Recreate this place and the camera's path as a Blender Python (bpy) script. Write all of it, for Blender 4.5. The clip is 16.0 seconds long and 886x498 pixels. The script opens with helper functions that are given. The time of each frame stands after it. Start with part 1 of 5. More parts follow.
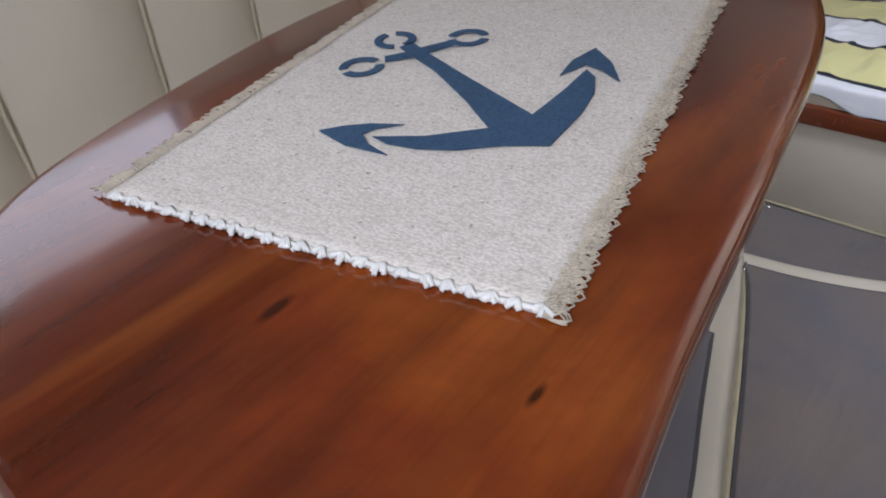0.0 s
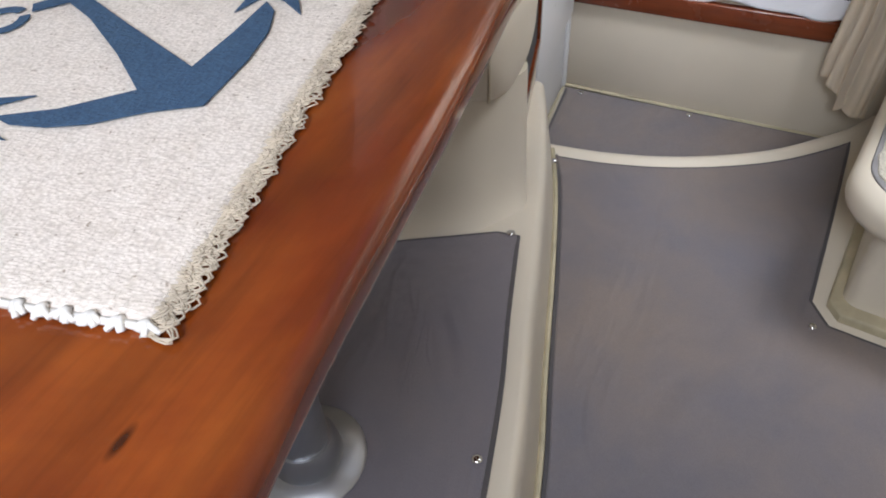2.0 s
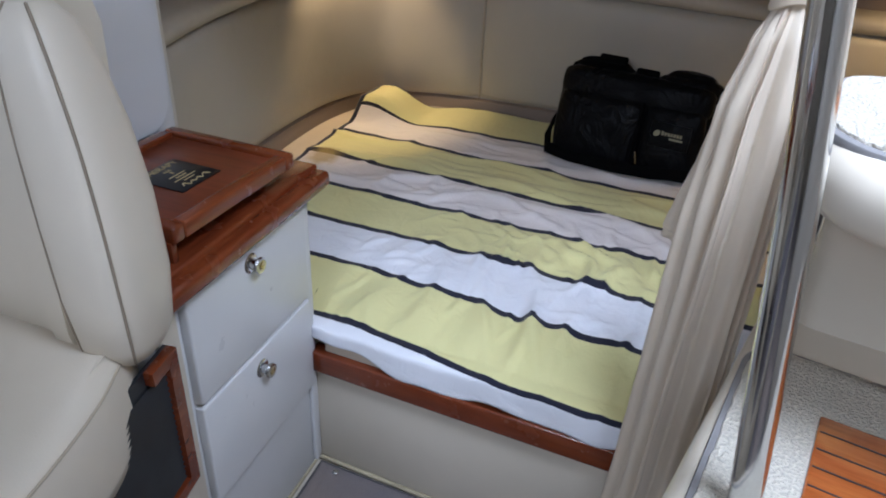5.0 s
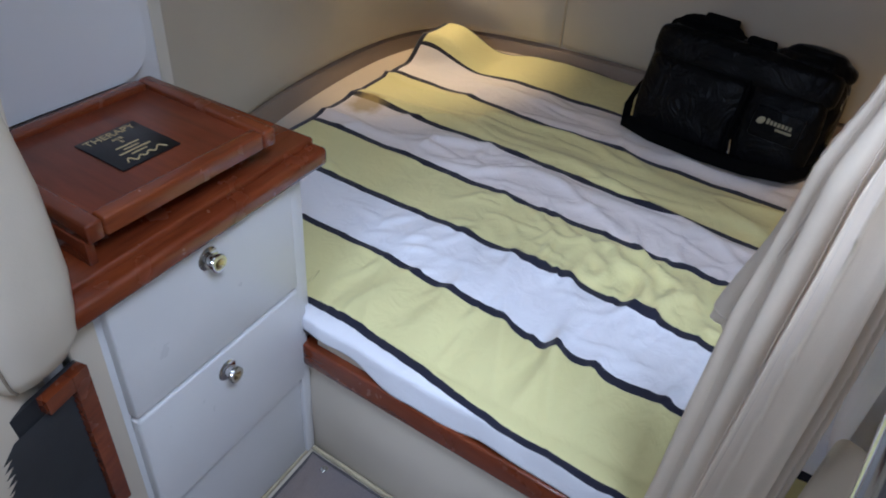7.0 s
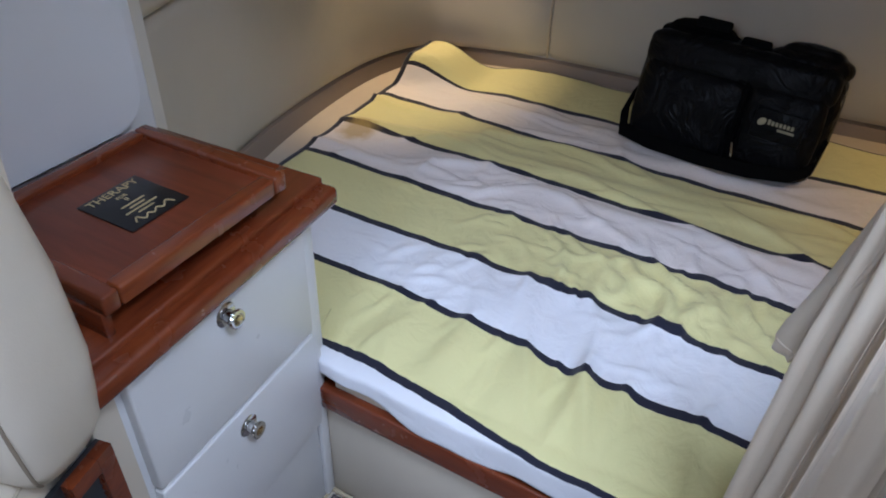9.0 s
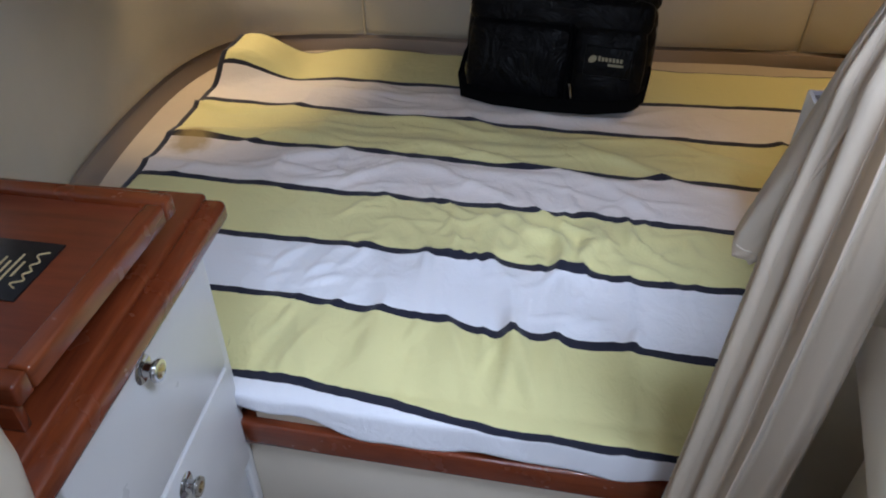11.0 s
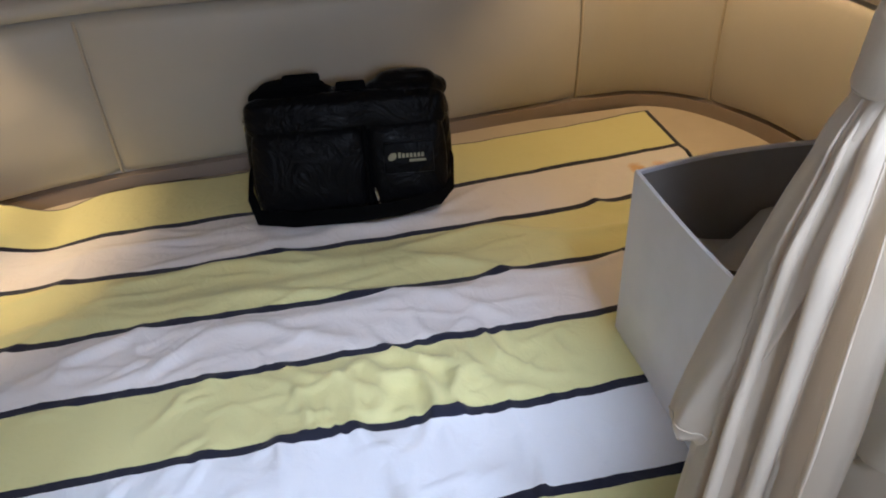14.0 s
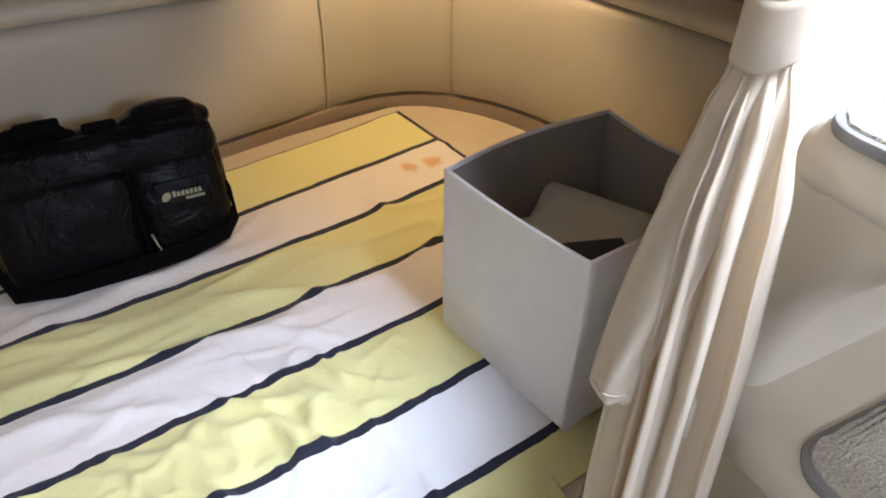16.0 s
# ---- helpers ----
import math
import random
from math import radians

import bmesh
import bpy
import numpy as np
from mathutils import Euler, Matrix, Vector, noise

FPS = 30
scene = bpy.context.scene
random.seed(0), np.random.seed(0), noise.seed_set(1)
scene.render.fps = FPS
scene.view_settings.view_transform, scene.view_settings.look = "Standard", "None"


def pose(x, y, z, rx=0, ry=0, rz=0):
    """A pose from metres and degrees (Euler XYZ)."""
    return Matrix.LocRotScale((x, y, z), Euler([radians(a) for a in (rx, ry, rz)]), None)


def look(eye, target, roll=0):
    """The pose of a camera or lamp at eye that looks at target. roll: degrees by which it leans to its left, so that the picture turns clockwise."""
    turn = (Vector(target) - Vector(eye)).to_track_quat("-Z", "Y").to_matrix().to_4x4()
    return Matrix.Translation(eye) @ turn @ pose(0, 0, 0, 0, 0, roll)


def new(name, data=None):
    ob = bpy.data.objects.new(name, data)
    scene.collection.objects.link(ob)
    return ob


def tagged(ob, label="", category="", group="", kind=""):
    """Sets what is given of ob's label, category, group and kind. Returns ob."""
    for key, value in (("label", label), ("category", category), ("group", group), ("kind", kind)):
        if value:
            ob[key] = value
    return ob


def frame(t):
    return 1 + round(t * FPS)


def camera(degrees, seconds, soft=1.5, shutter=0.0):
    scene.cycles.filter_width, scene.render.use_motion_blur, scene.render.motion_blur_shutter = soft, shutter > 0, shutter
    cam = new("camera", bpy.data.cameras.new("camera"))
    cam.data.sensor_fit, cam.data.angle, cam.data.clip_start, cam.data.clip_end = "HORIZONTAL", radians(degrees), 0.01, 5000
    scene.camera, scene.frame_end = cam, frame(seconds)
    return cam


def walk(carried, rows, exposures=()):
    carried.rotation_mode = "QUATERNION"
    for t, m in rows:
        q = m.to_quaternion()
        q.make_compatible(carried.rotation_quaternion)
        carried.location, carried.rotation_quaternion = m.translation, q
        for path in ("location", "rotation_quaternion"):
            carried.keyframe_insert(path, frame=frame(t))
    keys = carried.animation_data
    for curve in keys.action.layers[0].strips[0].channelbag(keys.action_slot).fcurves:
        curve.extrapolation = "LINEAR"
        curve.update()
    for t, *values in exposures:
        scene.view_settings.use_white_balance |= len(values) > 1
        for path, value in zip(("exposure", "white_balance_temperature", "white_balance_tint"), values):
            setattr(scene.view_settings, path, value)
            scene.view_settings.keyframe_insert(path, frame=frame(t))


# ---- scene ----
# ---- camera and walk ----
cam = camera(63.1, 16.0, soft=1.9)
EXPOSURES = [(0.0, -0.66, 6450, 12), (1.0, -0.32, 6700, 12), (2.0, -0.05, 6750, 11), (2.5, -0.04, 6700, 11), (3.0, -0.12, 6750, 10), (3.5, -0.30, 6500, 10), (4.5, -0.48, 6050, 11), (5.0, -0.52, 5750, 11), (8.0, -0.50, 5500, 12), (10.5, -0.56, 5700, 11), (13.0, -0.58, 5750, 11), (13.5, -0.58, 5700, 11), (14.0, -0.22, 5800, 11), (14.5, 0.08, 5950, 11), (16.0, 0.42, 6050, 11)]
PATH = [
    (0, (0.382, -1.851, 1.168), (-0.643, -0.632, -0.042), -4.4),
    (0.5, (0.382, -1.858, 1.148), (-0.565, -0.702, -0.182), -5.0),
    (1, (0.389, -1.86, 1.133), (-0.464, -0.754, -0.298), -6.0),
    (1.5, (0.408, -1.811, 1.141), (-0.371, -0.683, -0.316), -6.3),
    (2, (0.455, -1.729, 1.161), (-0.193, -0.493, -0.272), -4.2),
    (2.5, (0.489, -1.65, 1.179), (-0.058, -0.319, -0.21), -2.7),
    (3, (0.556, -1.549, 1.199), (0.08, -0.115, -0.111), -1.1),
    (3.5, (0.596, -1.454, 1.217), (0.19, 0.11, 0.037), -0.7),
    (4, (0.577, -1.266, 1.213), (0.229, 0.393, 0.153), 2.1),
    (4.5, (0.591, -1.126, 1.222), (0.215, 0.532, 0.168), 2.0),
    (5, (0.651, -0.968, 1.239), (-0.004, 0.619, 0.213), 2.7),
    (7.5, (0.635, -0.642, 1.235), (-0.199, 0.686, -0.007), 3.7),
    (8, (0.624, -0.634, 1.244), (-0.242, 0.686, 0.015), 2.6),
    (10.5, (0.436, -0.671, 1.222), (0.05, 0.872, 0.01), 0.4),
    (11, (0.416, -0.663, 1.207), (0.141, 0.887, -0.026), 0.3),
    (11.5, (0.411, -0.663, 1.201), (0.196, 0.89, -0.04), 1.1),
    (12, (0.418, -0.65, 1.196), (0.283, 0.905, -0.054), 2.0),
    (12.5, (0.417, -0.6, 1.203), (0.355, 0.948, -0.062), 2.9),
    (13, (0.408, -0.525, 1.223), (0.425, 1.031, -0.034), 1.5),
    (13.5, (0.409, -0.473, 1.257), (0.482, 1.109, 0.035), -0.7),
    (14, (0.348, -0.426, 1.257), (0.62, 1.178, 0.093), -3.0),
    (14.5, (0.281, -0.379, 1.257), (0.793, 1.177, 0.108), -3.8),
    (15, (0.243, -0.359, 1.25), (0.974, 1.12, 0.119), -1.4),
    (15.5, (0.222, -0.344, 1.247), (1.066, 1.066, 0.106), -2.5),
    (16, (0.213, -0.345, 1.259), (1.179, 0.968, 0.1), 0.6),
]
walk(cam, [(t, look(eye, target, roll)) for t, eye, target, roll in PATH], EXPOSURES)

# ---- world and light ----
world = bpy.data.worlds.new("sky_world")
scene.world = world
world.use_nodes = True
wn = world.node_tree
sky = wn.nodes.new("ShaderNodeTexSky")
sky.sky_type = 'NISHITA'
sky.sun_disc = False
sky.sun_elevation = radians(61)
sky.sun_rotation = radians(204)
wn.links.new(sky.outputs[0], wn.nodes["Background"].inputs[0])
wn.nodes["Background"].inputs[1].default_value = 0.12


def lamp(name, kind, energy, color, m, size=0.1, size_y=None):
    data = bpy.data.lights.new(name, kind)
    data.energy, data.color = energy, color
    if kind == 'AREA':
        data.size = size
        if size_y:
            data.shape, data.size_y = 'RECTANGLE', size_y
    elif kind == 'SUN':
        data.angle = size
    else:
        data.shadow_soft_size = size
    ob = new(name, data)
    ob.matrix_world = m
    return ob


DAY = (0.80, 0.87, 1.0)
lamp("sun", 'SUN', 2.5, (1.0, 0.94, 0.85), look((-0.05, -2.55, 6.0), (1.05, -0.05, 1.0)), radians(0.5))
lamp("aft_hatch_daylight", 'AREA', 0.34, DAY, look((0.42, -0.62, 1.955), (0.28, 0.20, 0.42)), 0.26, 0.22)
bpy.data.lights["aft_hatch_daylight"].spread = radians(48)
lamp("hatch_daylight", 'AREA', 38, DAY, look((0.55, -2.605, 1.965), (0.40, -0.1, 0.55)), 0.54, 0.52)
lamp("port_window_daylight", 'AREA', 5.0, DAY, look((-1.27, -1.7, 1.46), (0.3, -1.6, 0.8)), 1.5, 0.36)
lamp("companionway_daylight", 'AREA', 15, DAY, look((1.06, -0.56, 1.965), (0.84, 0.0, 0.72)), 0.60, 0.40)
bpy.data.lights["companionway_daylight"].spread = radians(100)
lamp("reading_glow_left", 'SPOT', 25.0, (1.0, 0.70, 0.36), look((-0.435, 0.92, 1.19), (-0.50, 0.97, 0.60)), 0.02)
lamp("reading_glow_right", 'SPOT', 12.5, (1.0, 0.66, 0.30), look((1.15, 0.98, 1.19), (1.22, 1.05, 0.45)), 0.02)
for name_, wide in (("reading_glow_left", 76), ("reading_glow_right", 110)):
    bpy.data.lights[name_].spot_size = radians(wide)
    bpy.data.lights[name_].spot_blend = 0.6

# ---- materials ----


class Mat:
    """A small wrapper round a node tree with a principled shader."""

    def __init__(self, name, color, rough=0.5, metal=0.0, coat=0.0, sheen=0.0):
        self.m = bpy.data.materials.new(name)
        self.m.use_nodes = True
        self.t = self.m.node_tree
        self.b = self.t.nodes["Principled BSDF"]
        self.b.inputs["Base Color"].default_value = (*color, 1)
        self.b.inputs["Roughness"].default_value = rough
        self.b.inputs["Metallic"].default_value = metal
        self.b.inputs["Coat Weight"].default_value = coat
        self.b.inputs["Coat Roughness"].default_value = 0.06
        self.b.inputs["Sheen Weight"].default_value = sheen
        self.co = self.t.nodes.new("ShaderNodeTexCoord")
        self.bump_last = None

    def node(self, kind, **kw):
        n = self.t.nodes.new(kind)
        for k, v in kw.items():
            n.inputs[k].default_value = v
        return n

    def link(self, a, b):
        self.t.links.new(a, b)

    def coords(self, scale=(1, 1, 1), rot=(0, 0, 0), uv=False):
        mp = self.node("ShaderNodeMapping", Scale=scale, Rotation=rot)
        self.link(self.co.outputs["UV" if uv else "Object"], mp.inputs[0])
        return mp.outputs[0]

    def noise(self, scale, detail=3.0, vec=None, distort=0.0, rough=0.55):
        n = self.node("ShaderNodeTexNoise", Scale=scale, Detail=detail, Distortion=distort, Roughness=rough)
        self.link(vec or self.coords(), n.inputs["Vector"])
        return n.outputs[0]

    def ramp(self, fac, stops, constant=False):
        r = self.node("ShaderNodeValToRGB")
        if constant:
            r.color_ramp.interpolation = 'CONSTANT'
        e = r.color_ramp.elements
        while len(e) < len(stops):
            e.new(0.5)
        for el, (p, c) in zip(e, stops):
            el.position, el.color = p, (*c, 1) if len(c) == 3 else c
        self.link(fac, r.inputs[0])
        return r.outputs[0]

    def mix(self, fac, a, b, how='MIX'):
        n = self.t.nodes.new("ShaderNodeMix")
        n.data_type, n.blend_type = 'RGBA', how
        for sock, v in ((n.inputs[0], fac), (n.inputs[6], a), (n.inputs[7], b)):
            if isinstance(v, (int, float)):
                sock.default_value = v
            elif isinstance(v, tuple):
                sock.default_value = (*v, 1)
            else:
                self.link(v, sock)
        return n.outputs[2]

    def base(self, out):
        self.link(out, self.b.inputs["Base Color"])
        return self

    def rough(self, fac, lo, hi):
        n = self.node("ShaderNodeMapRange", **{"To Min": lo, "To Max": hi})
        self.link(fac, n.inputs[0])
        self.link(n.outputs[0], self.b.inputs["Roughness"])
        return self

    def bump(self, height, strength=0.3, dist=0.002):
        n = self.node("ShaderNodeBump", Strength=strength, Distance=dist)
        self.link(height, n.inputs["Height"])
        if self.bump_last:
            self.link(self.bump_last, n.inputs["Normal"])
        self.bump_last = n.outputs[0]
        self.link(n.outputs[0], self.b.inputs["Normal"])
        return self


def plain(name, color, rough, vary=0.08, scale=6.0, fine=400.0, bump=0.05, **kw):
    """A painted or moulded surface: slow tone changes, fine grain and uneven gloss."""
    k = Mat(name, color, rough, **kw)
    slow = k.noise(scale, 4)
    dark = tuple(c * (1 - vary) for c in color)
    light = tuple(min(1, c * (1 + vary * 0.6)) for c in color)
    k.base(k.ramp(slow, [(0.3, dark), (0.7, light)]))
    k.rough(k.noise(scale * 5, 3), rough * 0.8, min(1, rough * 1.2))
    k.bump(k.noise(fine, 2), bump, 0.001)
    return k.m


def vinyl(name, color, rough=0.42):
    k = Mat(name, color, rough)
    slow = k.noise(5, 3)
    k.base(k.ramp(slow, [(0.3, tuple(c * 0.93 for c in color)), (0.7, color)]))
    v = k.node("ShaderNodeTexVoronoi", Scale=420.0)
    k.link(k.coords(), v.inputs["Vector"])
    k.bump(v.outputs[0], 0.12, 0.0006).bump(k.noise(14, 3), 0.25, 0.006)
    k.rough(k.noise(30, 3), rough - 0.06, rough + 0.08)
    return k.m


def wood(name, dark, mid, light, along='y', scale=1.0, gloss=0.12, coat=0.8, mottled=0.5, knots=()):
    """Varnished mahogany: long streaks along one axis, cloudy figure, fine pores."""
    k = Mat(name, mid, gloss + 0.15, coat=coat)
    s = {'x': (0.8, 9, 9), 'y': (9, 0.8, 9), 'z': (9, 9, 0.8)}[along]
    streak = k.noise(1.1 * scale, 7, k.coords(s), 1.6, 0.62)
    c = k.ramp(streak, [(0.28, dark), (0.5, mid), (0.74, light)])
    cloud = k.noise(3.6 * scale, 5, k.coords(tuple(1 if v > 1 else 0.5 for v in s)), 2.6)
    c = k.mix(mottled, c, k.ramp(cloud, [(0.30, tuple(v * 0.8 for v in dark)), (0.5, mid), (0.72, light)]))
    pores = k.noise(70 * scale, 3, k.coords(tuple(v * 0.16 for v in s)))
    fine = k.noise(7.0 * scale, 8, k.coords(s), 0.5, 0.7)
    c = k.mix(0.27, c, k.ramp(fine, [(0.32, (0.45, 0.40, 0.38)), (0.5, (1, 1, 1)), (0.70, (1.35, 1.30, 1.2))]), 'MULTIPLY')
    c = k.mix(0.18, c, k.ramp(pores, [(0.36, tuple(v * 0.5 for v in dark)), (0.50, (1, 1, 1))]), 'MULTIPLY')
    if knots:
        wave = k.node("ShaderNodeTexWave", Scale=5.5, Distortion=9.0, Detail=4.0)
        wave.inputs["Detail Scale"].default_value = 0.8
        k.link(k.coords((1.0, 0.16, 1.0), (0, 0, radians(-8))), wave.inputs["Vector"])
        c = k.mix(0.30, c, k.ramp(wave.outputs[1], [(0.0, (0.50, 0.42, 0.40)), (0.35, (0.95, 0.92, 0.9)), (0.8, (1.15, 1.12, 1.05))]), 'MULTIPLY')
        flame = k.noise(2.2, 3, k.coords((2.2, 0.7, 1)), 1.5)
        c = k.mix(k.ramp(flame, [(0.56, (0, 0, 0)), (0.72, (0.5, 0.5, 0.5))]), c, (0.34, 0.095, 0.015))
    for kx, ky, kr, turn in knots:
        mp = k.node("ShaderNodeMapping", Location=(-kx, -ky, 0))
        k.link(k.co.outputs["Object"], mp.inputs[0])
        tw = k.node("ShaderNodeMapping", Rotation=(0, 0, radians(turn)), Scale=(1 / kr, 0.33 / kr, 0.0))
        k.link(mp.outputs[0], tw.inputs[0])
        ln = k.node("ShaderNodeVectorMath")
        ln.operation = 'LENGTH'
        k.link(tw.outputs[0], ln.inputs[0])
        c = k.mix(k.ramp(ln.outputs[1], [(0.35, (0.85, 0.85, 0.85)), (1.0, (0, 0, 0))]), c, tuple(v * 0.25 for v in dark))
    k.base(c)
    k.rough(k.noise(25, 3), gloss, gloss + 0.12)
    k.bump(pores, 0.03, 0.0004)
    return k.m


def carpet(name, a, b, pile=900.0, strength=0.8, dist=0.003, patchy=0.5):
    k = Mat(name, a, 0.95, sheen=0.15)
    slow = k.noise(3.0, 4)
    c = k.ramp(slow, [(0.35, a), (0.68, b)])
    tuft = k.noise(pile, 2)
    c = k.mix(patchy, c, k.ramp(tuft, [(0.3, (0.55, 0.55, 0.55)), (0.7, (1.25, 1.25, 1.25))]), 'MULTIPLY')
    k.base(c).bump(tuft, strength, dist).bump(k.noise(18, 3), 0.3, 0.006).bump(k.noise(5, 3, k.coords((1, 0.5, 1)), 0.8), 0.9, 0.03)
    return k.m


def sheet_material():
    """Printed stripes laid along the cloth's own coordinates, with two stains."""
    k = Mat("striped_sheet", (0.8, 0.8, 0.8), 0.9, sheen=0.2)
    yellow, white, pale, navy = (0.77, 0.72, 0.35), (0.86, 0.87, 0.92), (0.84, 0.78, 0.76), (0.012, 0.013, 0.03)
    lines = (-0.010, 0.154, 0.305, 0.463, 0.613, 0.779, 0.938)
    half = 0.0075
    low, span = -0.16, 1.30
    stops = [(0.0, white)]
    for i, y in enumerate(lines):
        stops.append(((y - half - low) / span, navy))
        stops.append(((y + half - low) / span, yellow if i % 2 == 0 else (white if i < 3 else pale)))
    stops.append(((1.110 - low) / span, navy))
    sep = k.node("ShaderNodeSeparateXYZ")
    k.link(k.co.outputs["UV"], sep.inputs[0])
    wob = k.noise(30, 3, k.coords(uv=True))
    wm = k.node("ShaderNodeMath")
    wm.operation = 'MULTIPLY_ADD'
    wm.inputs[1].default_value = 0.006
    k.link(wob, wm.inputs[0])
    k.link(sep.outputs[1], wm.inputs[2])
    mr = k.node("ShaderNodeMapRange", **{"From Min": low + 0.003, "From Max": low + span + 0.003})
    k.link(wm.outputs[0], mr.inputs[0])
    c = k.ramp(mr.outputs[0], stops, True)
    side = k.node("ShaderNodeMapRange", **{"From Min": -0.44, "From Max": 1.19})
    k.link(sep.outputs[0], side.inputs[0])
    hem = k.ramp(side.outputs[0], [(0.0, (1, 1, 1)), (0.0125, (0, 0, 0)), (0.982, (1, 1, 1))], True)
    c = k.mix(hem, c, navy)
    for (cx, cy, r, tint) in ((-0.36, 0.59, 0.055, (0.46, 0.32, 0.10)), (1.09, 0.86, 0.030, (0.75, 0.36, 0.10)), (1.03, 0.875, 0.024, (0.72, 0.38, 0.12))):
        d = k.node("ShaderNodeVectorMath")
        d.operation = 'DISTANCE'
        d.inputs[1].default_value = (cx * 0.965 + 0.0175, cy * 0.965 + 0.0175, 0.0175)
        sc = k.node("ShaderNodeMix")
        sc.data_type = 'VECTOR'
        sc.inputs[0].default_value = 0.035
        k.link(k.co.outputs["UV"], sc.inputs[4])
        nn = k.node("ShaderNodeTexNoise", Scale=40.0)
        k.link(k.co.outputs["UV"], nn.inputs["Vector"])
        k.link(nn.outputs[1], sc.inputs[5])
        k.link(sc.outputs[1], d.inputs[0])
        fac = k.ramp(d.outputs[1], [(r * 0.45, (0.75, 0.75, 0.75)), (r, (0, 0, 0))])
        c = k.mix(fac, c, tint)
    k.base(c)
    wv = k.noise(1500, 2, k.coords(uv=True))
    k.bump(wv, 0.25, 0.0006).bump(k.noise(22, 4, k.coords(uv=True), 1.2), 0.45, 0.0065).bump(k.noise(60, 3, k.coords((1, 0.6, 1), uv=True), 1.0), 0.14, 0.003)
    return k.m


def mat_weave(name, a, b):
    k = Mat(name, a, 0.95)
    slub = k.noise(7, 4, k.coords((14, 60, 14)), 0.8)
    cross = k.noise(7, 4, k.coords((60, 16, 14)), 0.8)
    h = k.mix(0.5, slub, cross)
    nub = k.node("ShaderNodeTexVoronoi", Scale=330.0)
    k.link(k.coords((1, 1.5, 1)), nub.inputs["Vector"])
    c = k.mix(0.45, k.ramp(k.noise(45, 4), [(0.3, b), (0.7, a)]), k.ramp(h, [(0.36, tuple(v * 0.78 for v in b)), (0.54, a)]))
    c = k.mix(0.3, c, k.ramp(nub.outputs[0], [(0.25, (1, 1, 1)), (0.8, (0.4, 0.36, 0.3))]), 'MULTIPLY')
    flecks = k.ramp(k.noise(190, 2), [(0.27, (0.30, 0.22, 0.14)), (0.31, (1, 1, 1))])
    k.base(k.mix(0.6, c, flecks, 'MULTIPLY')).bump(h, 0.8, 0.0016).bump(nub.outputs[0], 0.5, -0.0008)
    return k.m


def leather():
    k = Mat("black_leather", (0.004, 0.004, 0.005), 0.42)
    k.b.inputs["Specular IOR Level"].default_value = 0.12
    v = k.node("ShaderNodeTexVoronoi", Scale=300.0)
    k.link(k.coords(), v.inputs["Vector"])
    k.bump(k.noise(11, 5, None, 1.6), 0.9, 0.016).bump(v.outputs[0], 0.12, 0.0005)
    k.rough(k.noise(12, 3), 0.20, 0.48)
    return k.m


def satin(name, color):
    """Woven satin: soft sheen, faint weave, and some light coming through."""
    k = Mat(name, color, 0.42, sheen=0.3)
    k.base(k.ramp(k.noise(9, 4), [(0.3, tuple(c * 0.94 for c in color)), (0.7, color)]))
    weave = k.noise(7, 2, k.coords((90, 90, 14)))
    k.bump(weave, 0.25, 0.0008).bump(k.noise(60, 3), 0.25, 0.0016)
    k.rough(k.noise(40, 3), 0.34, 0.52)
    glow = k.node("ShaderNodeBsdfTranslucent", Color=(color[0], color[1] * 0.92, color[2] * 0.78, 1))
    both = k.node("ShaderNodeMixShader", Fac=0.32)
    k.link(k.b.outputs[0], both.inputs[1])
    k.link(glow.outputs[0], both.inputs[2])
    k.link(both.outputs[0], k.t.nodes["Material Output"].inputs[0])
    return k.m


GELCOAT = plain("cream_gelcoat", (0.63, 0.565, 0.46), 0.34, 0.06, 3.0)
WHITE = plain("white_lacquer", (0.76, 0.76, 0.76), 0.3, 0.04, 4.0)
PANEL_WHITE = plain("white_laminate", (0.74, 0.75, 0.77), 0.4, 0.03, 4.0)
LINER = plain("cream_liner", (0.62, 0.58, 0.51), 0.6, 0.06, 2.5)
CAULK = plain("yellowed_caulk", (0.46, 0.40, 0.27), 0.6, 0.25, 14)
VINYL = vinyl("cream_vinyl", (0.71, 0.64, 0.525))
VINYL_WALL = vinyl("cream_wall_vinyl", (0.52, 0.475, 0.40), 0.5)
VINYL_TAUPE = vinyl("taupe_vinyl", (0.30, 0.235, 0.19), 0.55)
PIPING = plain("piping", (0.50, 0.43, 0.32), 0.5)
SEAM = plain("seam_thread", (0.27, 0.22, 0.16), 0.7)
MAHOGANY = wood("varnished_mahogany", (0.085, 0.011, 0.003), (0.172, 0.028, 0.0055), (0.30, 0.072, 0.010), 'y', 0.9, 0.10, 0.55, 0.82, ((0.120, -1.684, 0.0055, -28), (0.268, -1.657, 0.0035, -25), (-0.02, -1.79, 0.005, -30)))
MAHOGANY_X = wood("mahogany_trim", (0.09, 0.016, 0.006), (0.18, 0.038, 0.012), (0.27, 0.066, 0.018), 'x', 1.0, 0.2, 0.4, 0.3)
MAHOGANY_Y = wood("mahogany_fiddle", (0.09, 0.016, 0.006), (0.18, 0.038, 0.012), (0.27, 0.068, 0.019), 'y', 1.2, 0.2, 0.4, 0.3)
TEAK = wood("tread_wood", (0.13, 0.025, 0.008), (0.34, 0.085, 0.018), (0.60, 0.24, 0.06), 'x', 1.6, 0.15, 0.5, 0.55)
CARPET_GRAY = carpet("gray_carpet", (0.145, 0.138, 0.158), (0.215, 0.175, 0.155), 700, 0.5, 0.002, 0.35)
